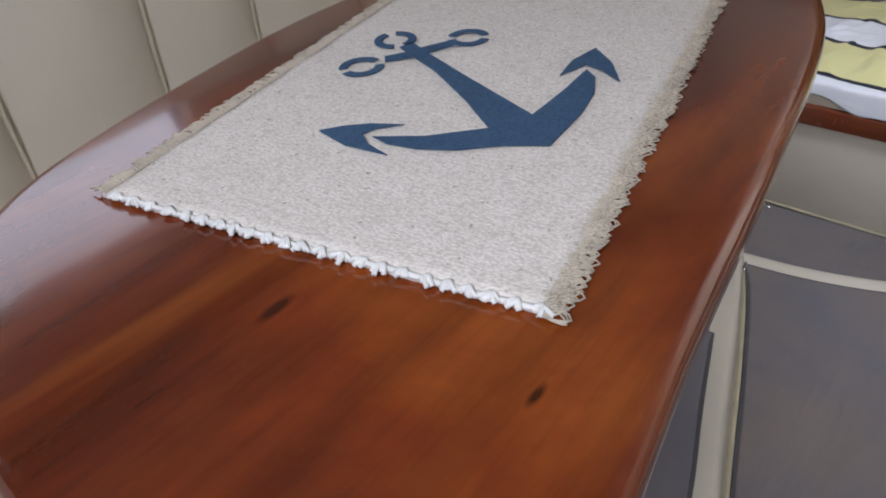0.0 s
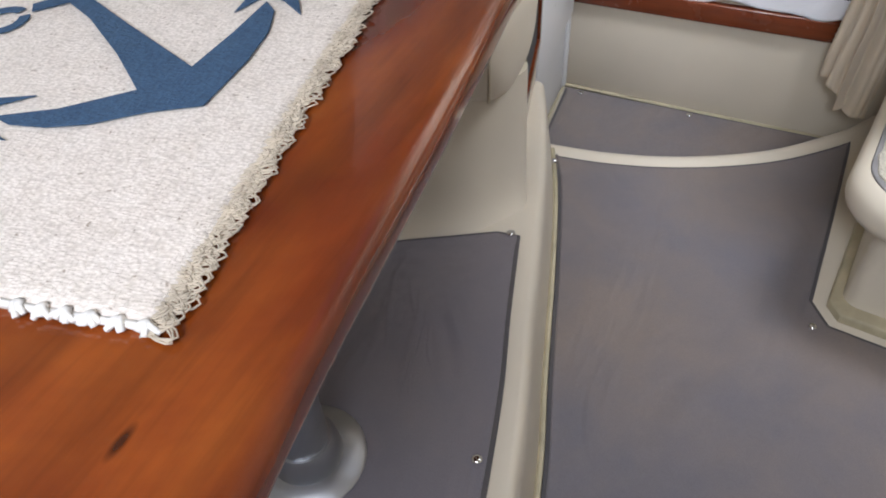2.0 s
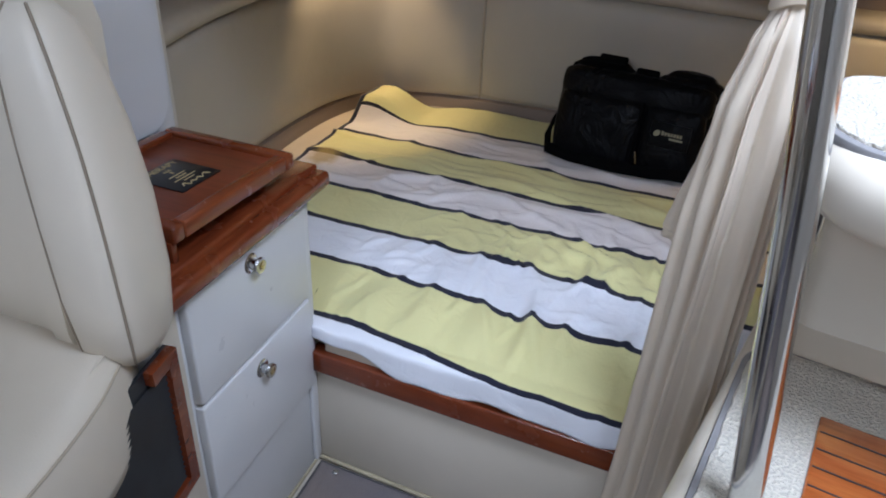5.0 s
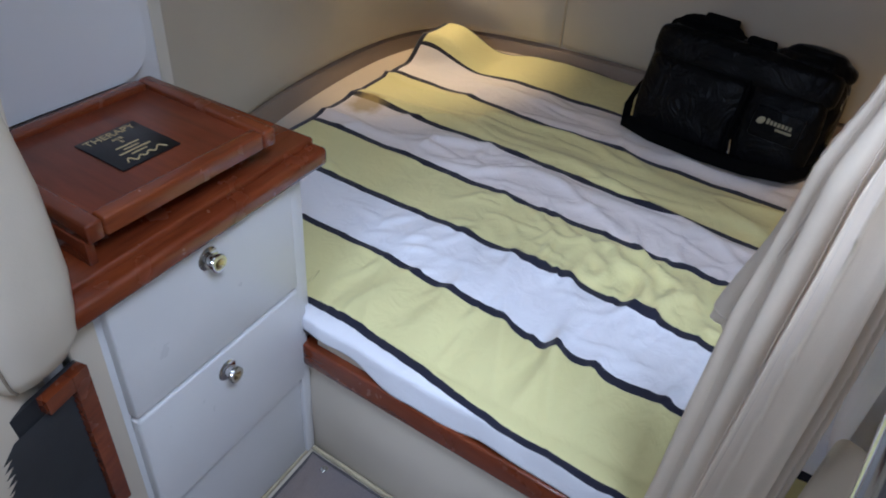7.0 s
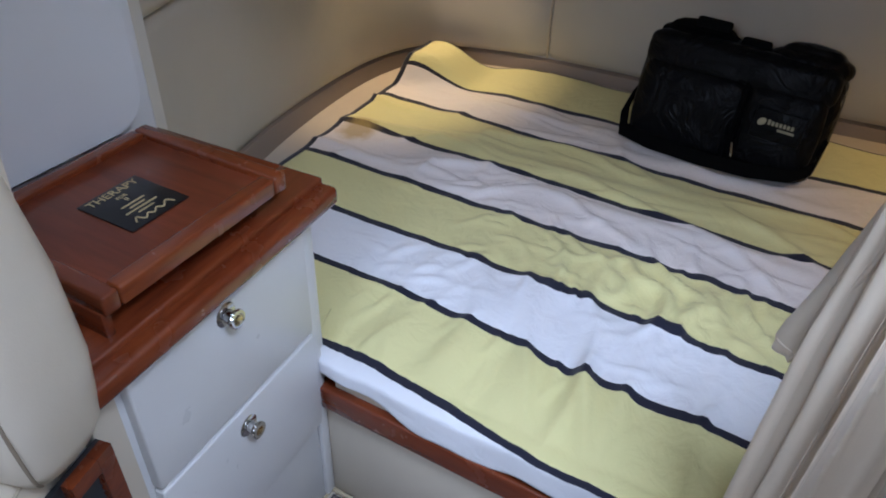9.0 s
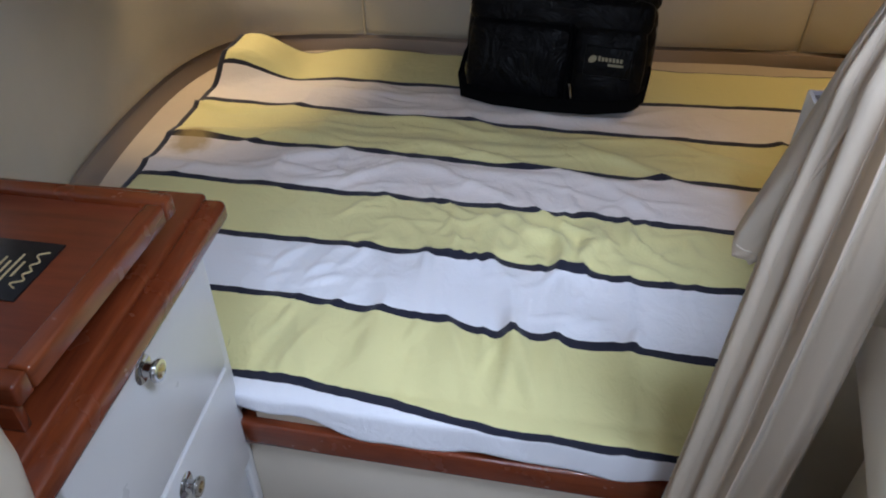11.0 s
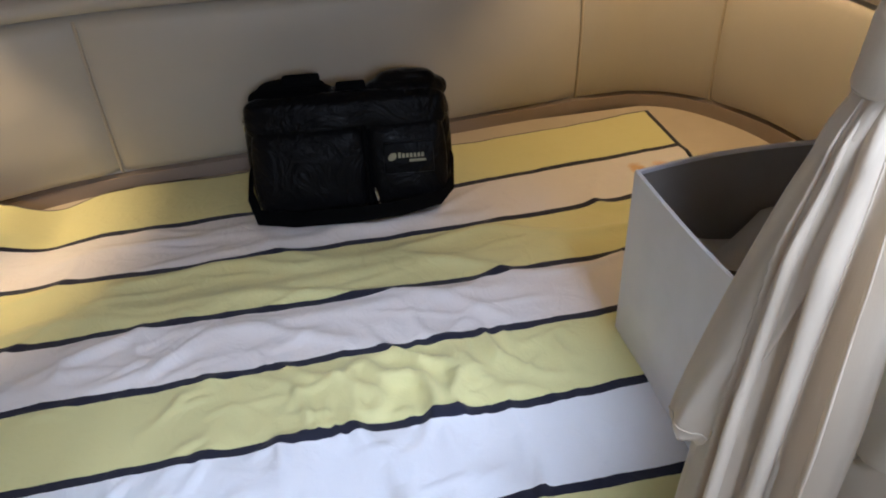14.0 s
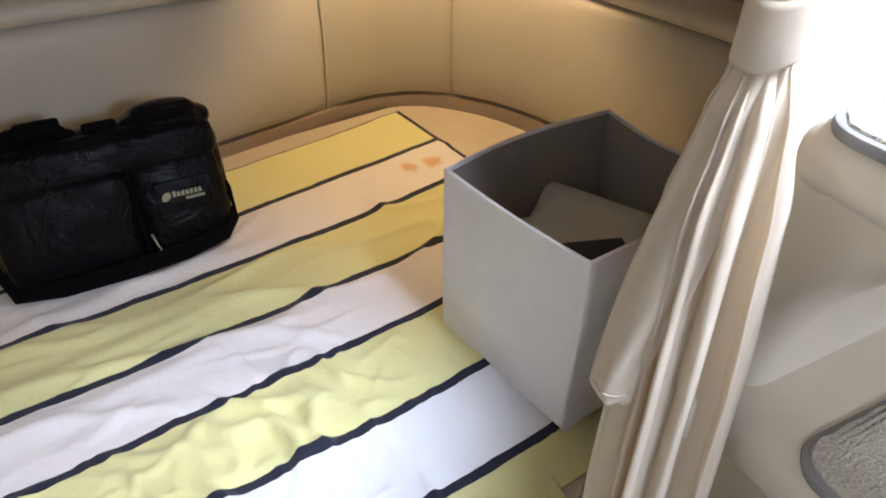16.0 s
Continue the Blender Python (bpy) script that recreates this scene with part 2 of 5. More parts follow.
CARPET_CREASED = carpet("creased_gray_carpet", (0.145, 0.138, 0.165), (0.185, 0.165, 0.175), 700, 0.5, 0.002, 0.35)
CARPET_EDGE = carpet("carpet_binding", (0.07, 0.065, 0.07), (0.09, 0.08, 0.08), 900, 0.4)
CARPET_BEIGE = carpet("beige_berber", (0.58, 0.53, 0.43), (0.66, 0.62, 0.53), 260, 1.0, 0.006, 0.5)
TRIM_GRAY = plain("gray_trim", (0.24, 0.23, 0.23), 0.7, 0.2, 20, 300, 0.4)
SHEET = sheet_material()
MATTRESS = plain("mattress_cover", (0.62, 0.53, 0.42), 0.8, 0.08, 6, 500, 0.3)
CURTAIN = satin("satin_curtain", (0.76, 0.665, 0.53))
STITCH = plain("curtain_seam", (0.70, 0.60, 0.47), 0.6)
MAT = mat_weave("woven_mat", (0.88, 0.81, 0.75), (0.79, 0.71, 0.64))
MAT_BLUE = mat_weave("blue_print", (0.055, 0.12, 0.22), (0.035, 0.085, 0.17))
YARN_WHITE = plain("white_yarn", (0.80, 0.78, 0.75), 0.9, 0.1, 60)
YARN_TAN = plain("tan_yarn", (0.56, 0.48, 0.38), 0.9, 0.2, 60)
LEATHER = leather()
NYLON = plain("black_webbing", (0.003, 0.003, 0.0035), 0.95, 0.2, 30, 900, 0.6)
NYLON.node_tree.nodes["Principled BSDF"].inputs["Specular IOR Level"].default_value = 0.08
CHROME = plain("polished_steel", (0.62, 0.62, 0.62), 0.12, 0.05, 10, 300, 0.01, metal=1.0)
STEEL = plain("satin_aluminium", (0.42, 0.43, 0.45), 0.38, 0.06, 12, 300, 0.02, metal=1.0)
BRASS = plain("worn_brass", (0.62, 0.50, 0.28), 0.22, 0.1, 60, 300, 0.02, metal=1.0)
PLATE = plain("black_plate", (0.012, 0.012, 0.014), 0.3, 0.1, 20)
GOLD = plain("gold_lettering", (0.55, 0.45, 0.24), 0.45, 0.1, 40)
LOGO = plain("pale_gold_print", (0.34, 0.31, 0.20), 0.5, 0.1, 40)
FABRIC_WHITE = plain("white_box_fabric", (0.82, 0.80, 0.82), 0.85, 0.06, 8, 900, 0.3)
FABRIC_GRAY = plain("gray_box_lining", (0.33, 0.30, 0.275), 0.9, 0.08, 8, 900, 0.4)
LOUVRE = plain("black_louvre", (0.022, 0.024, 0.028), 0.4, 0.2, 20)
PAPER = plain("paper", (0.74, 0.72, 0.69), 0.8, 0.04, 10)
BOOK_DARK = plain("dark_cover", (0.035, 0.04, 0.06), 0.3, 0.3, 12)
BOOK_RED = plain("red_print", (0.24, 0.03, 0.03), 0.4, 0.2, 30)
GLASS_LAMP = plain("lamp_ring", (0.7, 0.68, 0.62), 0.3)

# ---- mesh helpers ----
from mathutils import geometry


def mesh_from(name, bm, material, smooth=40):
    data = bpy.data.meshes.new(name)
    bmesh.ops.recalc_face_normals(bm, faces=bm.faces)
    bm.to_mesh(data)
    bm.free()
    data.materials.append(material)
    data.shade_smooth()
    data.set_sharp_from_angle(angle=radians(smooth))
    return data


def part(name, bm, material, parent=None, label="", smooth=40):
    """Links a bmesh as one mesh object under a thing or a part."""
    ob = new(name, mesh_from(name, bm, material, smooth))
    if parent is not None:
        ob.parent = parent
    if label:
        ob["label"] = label
    return ob


def thing(name, label, category, m=None, group="", kind=""):
    ob = new(name)
    ob.empty_display_size = 0.05
    if m is not None:
        ob.matrix_world = m
    return tagged(ob, label, category, group, kind)


def rbox(x0, x1, y0, y1, z0, z1, r=0.004, seg=2, bm=None):
    bm = bm or bmesh.new()
    made = bmesh.ops.create_cube(bm, size=1)["verts"]
    for v in made:
        v.co = ((x0 + x1) / 2 + v.co.x * (x1 - x0), (y0 + y1) / 2 + v.co.y * (y1 - y0), (z0 + z1) / 2 + v.co.z * (z1 - z0))
    if r > 0:
        edges = list({e for v in made for e in v.link_edges})
        bmesh.ops.bevel(bm, geom=edges, offset=r, segments=seg, affect='EDGES', profile=0.5)
    return bm


def catmull(pts, n=8, closed=False):
    """A smooth curve through the given points."""
    pts = [Vector(p) for p in pts]
    out = []
    count = len(pts)
    for i in range(count if closed else count - 1):
        p = [pts[(i + k) % count] if closed else pts[min(max(i + k, 0), count - 1)] for k in (-1, 0, 1, 2)]
        for s in range(n):
            t = s / n
            out.append(0.5 * ((2 * p[1]) + (p[2] - p[0]) * t + (2 * p[0] - 5 * p[1] + 4 * p[2] - p[3]) * t * t + (3 * p[1] - p[0] - 3 * p[2] + p[3]) * t ** 3))
    if not closed:
        out.append(pts[-1])
    return out


def loft(rings, closed=True, caps=True, bm=None):
    """Skins a list of rings of equal length."""
    bm = bm or bmesh.new()
    rows = [[bm.verts.new(p) for p in ring] for ring in rings]
    n = len(rows[0])
    for a, b in zip(rows, rows[1:]):
        for i in range(n if closed else n - 1):
            j = (i + 1) % n
            bm.faces.new((a[i], a[j], b[j], b[i]))
    if caps and closed:
        for row in (rows[0][::-1], rows[-1]):
            if n <= 12:
                bm.faces.new(row)
            else:
                for tri in geometry.tessellate_polygon([[v.co for v in row]]):
                    if len(set(tri)) == 3:
                        bm.faces.new([row[t] for t in tri])
    return bm


def tube(path, r, n=12, bm=None, taper=None):
    path = [Vector(p) for p in path]
    rings = []
    for i, p in enumerate(path):
        d = (path[min(i + 1, len(path) - 1)] - path[max(i - 1, 0)]).normalized()
        a = d.cross(Vector((0.31, 0.17, 0.93))).normalized()
        b = d.cross(a)
        rr = r * (taper(i / (len(path) - 1)) if taper else 1)
        rings.append([p + rr * (math.cos(t) * a + math.sin(t) * b) for t in (2 * math.pi * k / n for k in range(n))])
    return loft(rings, True, True, bm)


def offset_ring(ring, d):
    """Moves a flat closed outline inward by d."""
    out = []
    n = len(ring)
    area = sum(ring[i].x * ring[(i + 1) % n].y - ring[(i + 1) % n].x * ring[i].y for i in range(n))
    sign = 1 if area > 0 else -1
    for i in range(n):
        t = (ring[(i + 1) % n] - ring[i - 1]).to_2d().normalized()
        out.append(Vector((ring[i].x - t.y * d * sign, ring[i].y + t.x * d * sign, ring[i].z)))
    return out


def slab(outline, z0, z1, r=0.005, seg=4, r_low=None):
    """A flat body with rounded upper and lower rims from a closed outline."""
    ring = [Vector((p[0], p[1], 0)) for p in outline]
    r_low = r if r_low is None else r_low
    top = []
    for k in range(seg + 1):
        a = math.pi / 2 * k / seg
        top.append([Vector((p.x, p.y, z1 - r * (1 - math.sin(a)))) for p in offset_ring(ring, r * (1 - math.cos(a)))])
    low = []
    for k in range(seg, -1, -1):
        a = math.pi / 2 * k / seg
        low.append([Vector((p.x, p.y, z0 + r_low * (1 - math.sin(a)))) for p in offset_ring(ring, r_low * (1 - math.cos(a)))])
    return loft(low + top)


def disc(bm, c, r, h, n=14, dome=0.0, axis='z'):
    """A small turned body: rings of radius r(t) up its height."""
    rings = []
    for t, s in dome:
        ring = []
        for k in range(n):
            a = 2 * math.pi * k / n
            p = (math.cos(a) * r * s, math.sin(a) * r * s, h * t)
            if axis == 'x':
                p = (p[2], p[0], p[1])
            ring.append(Vector(c) + Vector(p))
        rings.append(ring)
    return loft(rings, True, True, bm)


def smooth01(t):
    t = min(1, max(0, t))
    return t * t * (3 - 2 * t)


def flat_shape(points, z, thick=0.0008, bm=None):
    bm = bm or bmesh.new()
    low = [bm.verts.new((x, y, z)) for x, y in points]
    face = bm.faces.new(low)
    out = bmesh.ops.extrude_face_region(bm, geom=[face])
    for v in (g for g in out["geom"] if isinstance(g, bmesh.types.BMVert)):
        v.co.z += thick
    bmesh.ops.triangulate(bm, faces=[f for f in bm.faces if len(f.verts) > 4])
    return bm

# ---- setting: soles, platform, bulkheads, hull sides, ceilings ----
STEP_EDGE = catmull([(0.015, -0.405), (0.10, -0.399), (0.20, -0.386), (0.316, -0.356), (0.435, -0.306), (0.552, -0.234), (0.68, -0.112), (0.74, -0.03)], 6)
PLAT_EDGE = catmull([(0.035, -0.40), (0.10, -0.57), (0.165, -0.78), (0.235, -1.03), (0.29, -1.22), (0.35, -1.50), (0.41, -1.90), (0.46, -2.60), (0.48, -4.2)], 8)
RISER_FOOT = [Vector((p.x + 0.030, p.y, 0)) for p in PLAT_EDGE]
Z_LOW, Z_MAIN, Z_PLAT = 0.0, 0.11, 0.265


def structure(name, bm, material, label, smooth=40):
    return tagged(part(name, bm, material, None, "", smooth), label, "", "", "structure")


structure("floor_lower", rbox(-0.05, 1.6, -0.75, 0.03, -0.05, -0.010, 0), GELCOAT, "cream moulded sole at the foot of the berth")


def main_sole():
    """The saloon sole: its aft edge is a rounded curved step."""
    edge = [Vector((p.x, p.y, 0)) for p in STEP_EDGE]
    prof = [(0.006, -0.02), (0.0, 0.03), (0.0, 0.088), (0.004, 0.099), (0.012, 0.107), (0.022, 0.1095), (0.034, 0.107), (0.042, 0.102)]
    rings = []
    for i, p in enumerate(edge):
        t = (edge[min(i + 1, len(edge) - 1)] - edge[max(i - 1, 0)]).normalized()
        nrm = Vector((t.y, -t.x, 0))
        rings.append([p + nrm * o + Vector((0, 0, z)) for o, z in prof])
    bm = loft(rings, False, False)
    inner = [r[-1] for r in rings]
    base = [bm.verts.new((p.x, p.y, 0.102)) for p in inner]
    rest = [bm.verts.new(p) for p in ((1.6, 0.03, 0.102), (1.6, -4.2, 0.102), (0.3, -4.2, 0.102), (0.0, -0.5, 0.102))]
    f = bm.faces.new(base + rest)
    bmesh.ops.triangulate(bm, faces=[f])
    bmesh.ops.remove_doubles(bm, verts=bm.verts, dist=0.0005)
    return bm


structure("floor", main_sole(), GELCOAT, "cream moulded saloon sole with a rounded curved step", 60)


def dinette_platform():
    """Raised dinette sole with a rounded, worn edge and a sloping riser."""
    rings = []
    for e, f in zip(PLAT_EDGE, RISER_FOOT):
        rings.append([Vector((f.x, f.y, 0.06)), Vector((f.x, f.y, 0.10)), Vector((e.x + 0.012, e.y, 0.22)), Vector((e.x + 0.007, e.y, 0.248)), Vector((e.x + 0.001, e.y, 0.257)), Vector((e.x - 0.008, e.y, 0.260)), Vector((e.x - 0.02, e.y, 0.257)), Vector((-1.3, e.y, 0.257))])
    return loft(rings, False, False)


structure("platform", dinette_platform(), GELCOAT, "raised cream dinette platform with a rounded edge", 60)


def caulk_lines():
    bm = tube([(f.x + 0.004, f.y, Z_MAIN - 0.004) for f in RISER_FOOT[2:60]], 0.006, 6)
    tube([(0.002, -0.395, 0.0), (-0.011, -0.2, 0.0), (-0.022, -0.005, 0.0), (0.3, -0.005, -0.004), (0.72, -0.006, -0.006)], 0.005, 6, bm)
    return bm


tagged(part("floor_seam_sealant", caulk_lines(), CAULK), "yellowed sealant bead along the sole joints", "", "", "structure")

# berth outline, followed by mattress, padding and hull liner
BERTH = catmull([(-0.385, 0.045), (-0.465, 0.315), (-0.505, 0.58), (-0.505, 0.85), (-0.44, 1.03), (-0.33, 1.085), (-0.117, 1.135), (0.3, 1.165), (1.0, 1.23), (1.19, 1.215), (1.31, 1.12), (1.395, 0.93), (1.42, 0.6), (1.42, 0.07)], 10)


def berth_normal(i):
    t = (BERTH[min(i + 1, len(BERTH) - 1)] - BERTH[max(i - 1, 0)]).to_3d().normalized()
    return Vector((t.y, -t.x, 0))


def wall_strip(i0, i1, profile, grooved=False):
    """A strip of the berth's side: profile of (inward, z) swept along the outline."""
    rings = []
    for i in range(i0, i1 + 1):
        n = berth_normal(i)
        p = BERTH[i].to_3d()
        sink = 0.0
        if grooved:
            d = min(i - i0 if i0 > 0 else 99, i1 - i if i1 < len(BERTH) - 1 else 99)
            sink = (0.016, 0.004, 0.001)[d] if d < 3 else 0.0
        drop = 0.032 * smooth01((p.x + 0.1) / 1.1)
        rings.append([p + n * (o - sink) + Vector((0, 0, z - drop * smooth01((z - 0.6) / 0.2))) for o, z in profile])
    return loft(rings, False, False)


LAST = len(BERTH) - 1


def nearest(x, y):
    return min(range(len(BERTH)), key=lambda i: (BERTH[i].x - x) ** 2 + (BERTH[i].y - y) ** 2)


hull = structure("wall_berth", wall_strip(0, LAST, [(-0.012, -0.05), (-0.012, 0.46), (-0.03, 0.82), (-0.10, 0.885), (-0.11, 0.90), (-0.11, 1.26)]), LINER, "cream hull liner round the berth", 50)
PAD = [(-0.018, 0.466), (0.0, 0.472), (0.009, 0.49), (0.014, 0.56), (0.016, 0.65), (0.013, 0.74), (0.008, 0.80), (0.0, 0.818), (-0.02, 0.824)]
cuts = [0, nearest(-0.108, 1.135), nearest(1.003, 1.23), nearest(1.31, 1.12), LAST]
for a, b in zip(cuts, cuts[1:]):
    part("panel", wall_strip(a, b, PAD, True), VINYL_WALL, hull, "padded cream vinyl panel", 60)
for c in cuts[1:-1]:
    n_, p_ = berth_normal(c), BERTH[c].to_3d()
    part("seam", tube([p_ + n_ * o + Vector((0, 0, z)) for o, z in ((-0.006, 0.47), (0.001, 0.56), (0.003, 0.65), (0.0, 0.74), (-0.008, 0.815))], 0.0035, 8), PIPING, hull, "stitched seam", 70)
part("base_band", wall_strip(0, LAST, [(-0.01, 0.36), (0.004, 0.40), (0.006, 0.44), (0.002, 0.462), (-0.016, 0.468)]), VINYL_TAUPE, hull, "taupe vinyl band at mattress height", 60)
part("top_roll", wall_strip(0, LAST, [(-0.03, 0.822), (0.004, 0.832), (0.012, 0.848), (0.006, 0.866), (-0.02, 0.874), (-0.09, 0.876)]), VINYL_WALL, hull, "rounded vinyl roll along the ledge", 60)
part("ledge_trim", wall_strip(0, LAST, [(-0.088, 0.876), (-0.088, 0.93), (-0.105, 0.935)]), VINYL_TAUPE, hull, "taupe band above the ledge", 60)

structure("ceiling_berth", rbox(-0.7, 1.6, 0.063, 1.45, 1.24, 1.28, 0), LINER, "cream headliner over the berth")
structure("bulkhead_right", loft([[Vector((x, y, z)) for x, y in ((e, 0.022), (1.62, 0.022), (1.62, 0.06), (e + 0.065, 0.06), (e + 0.001, 0.027))] for e, z in ((0.790, -0.05), (0.790, 0.95), (0.845, 1.06), (0.845, 2.02))]), GELCOAT, "cream bulkhead beside the berth opening")
structure("bulkhead_left", rbox(-1.32, -0.335, 0.022, 0.045, -0.05, 2.02, 0), LINER, "cream bulkhead behind the dinette")
structure("bulkhead_header", rbox(-0.335, 0.80, 0.022, 0.06, 1.26, 2.02, 0.004), LINER, "cream header over the berth opening")
structure("wall_starboard", rbox(1.6, 1.66, -4.26, 1.5, -0.05, 2.02, 0), LINER, "plain cream saloon side")
structure("wall_forward", rbox(-1.38, 1.66, -4.28, -4.2, -0.05, 2.02, 0), LINER, "plain cream forward bulkhead")


def wall_with_window():
    bm = rbox(-1.36, -1.30, -4.26, -2.5, -0.05, 2.02, 0)
    rbox(-1.36, -1.30, -0.92, 0.03, -0.05, 2.02, 0, bm=bm)
    rbox(-1.36, -1.30, -2.5, -0.92, -0.05, 1.26, 0, bm=bm)
    rbox(-1.36, -1.30, -2.5, -0.92, 1.66, 2.02, 0, bm=bm)
    return bm


structure("wall_port", wall_with_window(), LINER, "cream saloon side with a long window opening")


def ceiling_with_openings():
    """Headliner with the deck hatch and the companionway cut out."""
    bm = rbox(-1.36, 1.66, -4.26, -2.88, 1.98, 2.03, 0)
    rbox(-1.36, 0.26, -2.88, -2.33, 1.98, 2.03, 0, bm=bm)
    rbox(0.84, 1.66, -2.88, -2.33, 1.98, 2.03, 0, bm=bm)
    rbox(-1.36, 1.66, -2.33, -0.80, 1.98, 2.03, 0, bm=bm)
    rbox(-1.36, 0.75, -0.80, -0.30, 1.98, 2.03, 0, bm=bm)
    rbox(1.42, 1.66, -0.80, -0.30, 1.98, 2.03, 0, bm=bm)
    rbox(-1.36, 0.75, -0.30, 0.06, 1.98, 2.03, 0, bm=bm)
    rbox(1.42, 1.66, -0.30, 0.06, 1.98, 2.03, 0, bm=bm)
    return bm


structure("ceiling", ceiling_with_openings(), LINER, "cream saloon headliner with hatch and companionway openings")
structure("hatch_pane", rbox(0.27, 0.57, -0.76, -0.48, 1.968, 1.978, 0.004), PANEL_WHITE, "milky pane of the aft deck hatch")
structure("bed_front", rbox(-0.034, 0.80, 0.0, 0.022, -0.03, 0.256, 0.003), GELCOAT, "cream panel below the berth")
structure("trim_berth", rbox(-0.026, 0.715, -0.016, 0.022, 0.254, 0.305, 0.005, 3), MAHOGANY_X, "mahogany rail along the berth front")
structure("berth_base", rbox(-0.30, 1.40, 0.045, 0.95, 0.20, 0.268, 0), LINER, "plain board under the mattress")

# reading lamps under the berth headliner
for x, y in ((-0.435, 0.92), (1.15, 0.98)):
    spot = thing("reading_lamp", "small round white reading lamp on the headliner", "lamp", pose(x, y, 1.24), "berth lamps")
    part("rim", disc(None, (0, 0, -0.03), 0.04, 0.03, 20, [(0, 0.7), (0.15, 0.95), (0.6, 1), (1, 1)]), GLASS_LAMP, spot)

# ---- berth: mattress, sheet ----


def berth_span(y):
    """Leftmost and rightmost x of the berth outline at y."""
    xs = []
    for a, b in zip(BERTH, BERTH[1:]):
        if (a.y - y) * (b.y - y) <= 0 and a.y != b.y:
            xs.append(a.x + (b.x - a.x) * (y - a.y) / (b.y - a.y))
    return (min(xs), max(xs)) if len(xs) > 1 else (BERTH[0].x, BERTH[-1].x)


def bed_top(x, y):
    return 0.362 + 0.046 * (1 - math.exp(-max(0, y) / 0.09)) + 0.030 * y


def mattress_mesh():
    rows = []
    ys = [0.052 + (1.215 - 0.052) * k / 28 for k in range(29)]
    for y in ys:
        a, b = berth_span(y)
        rows.append([Vector((a + (b - a) * i / 40, y, bed_top(0, y) - 0.012)) for i in range(41)])
    front = []
    for y, z in ((0.004, 0.275), (0.0, 0.30), (0.002, 0.335), (0.012, 0.352), (0.03, 0.362)):
        front.append([Vector((0.005 + 0.745 * i / 40, y, z)) for i in range(41)])
    link = [[Vector((0.005 + 0.745 * i / 40, 0.03, 0.362)) for i in range(41)], [Vector((0.005 + 0.745 * i / 40, 0.07, bed_top(0, 0.07) - 0.012)) for i in range(41)]]
    return loft(front, False, False), loft(link, False, False, loft(rows, False, False))


mattress = thing("mattress", "tan covered mattress filling the berth", "mattress")
boxing, cover = mattress_mesh()
part("boxing", boxing, MATTRESS, mattress, "tan front boxing", 70)
part("cover", cover, MATTRESS, mattress, "tan fitted cover", 70)
part("piping", tube([(0.006 + 0.742 * i / 40, 0.010, 0.353) for i in range(41)], 0.003, 8), MATTRESS, mattress, "corded edge", 70)


def ridge(t):
    """A soft-crested fold profile from noise."""
    return (1 - abs(t) * 3.6) ** 2 if abs(t) < 0.277 else 0.0


crease_rng = random.Random(21)
CREASES = []
for count, x0, x1, v0, v1, turn, spread, longest in ((22, -0.04, 0.52, 0.02, 0.15, 82, 26, 0.05), (30, -0.05, 0.60, 0.16, 0.31, 55, 60, 0.045), (44, 0.05, 0.74, 0.30, 0.47, 60, 70, 0.04), (26, -0.30, 0.75, 0.46, 0.63, 10, 28, 0.09), (12, -0.32, 0.78, 0.63, 0.92, 4, 20, 0.12), (14, -0.36, 0.0, 0.18, 0.60, 30, 60, 0.05)):
    for _ in range(count):
        ang = radians(turn + crease_rng.uniform(-spread, spread))
        CREASES.append((crease_rng.uniform(x0, x1), crease_rng.uniform(v0, v1), math.cos(ang), math.sin(ang), longest * crease_rng.uniform(0.4, 1.0), crease_rng.uniform(0.004, 0.009), crease_rng.uniform(0.0022, 0.006)))


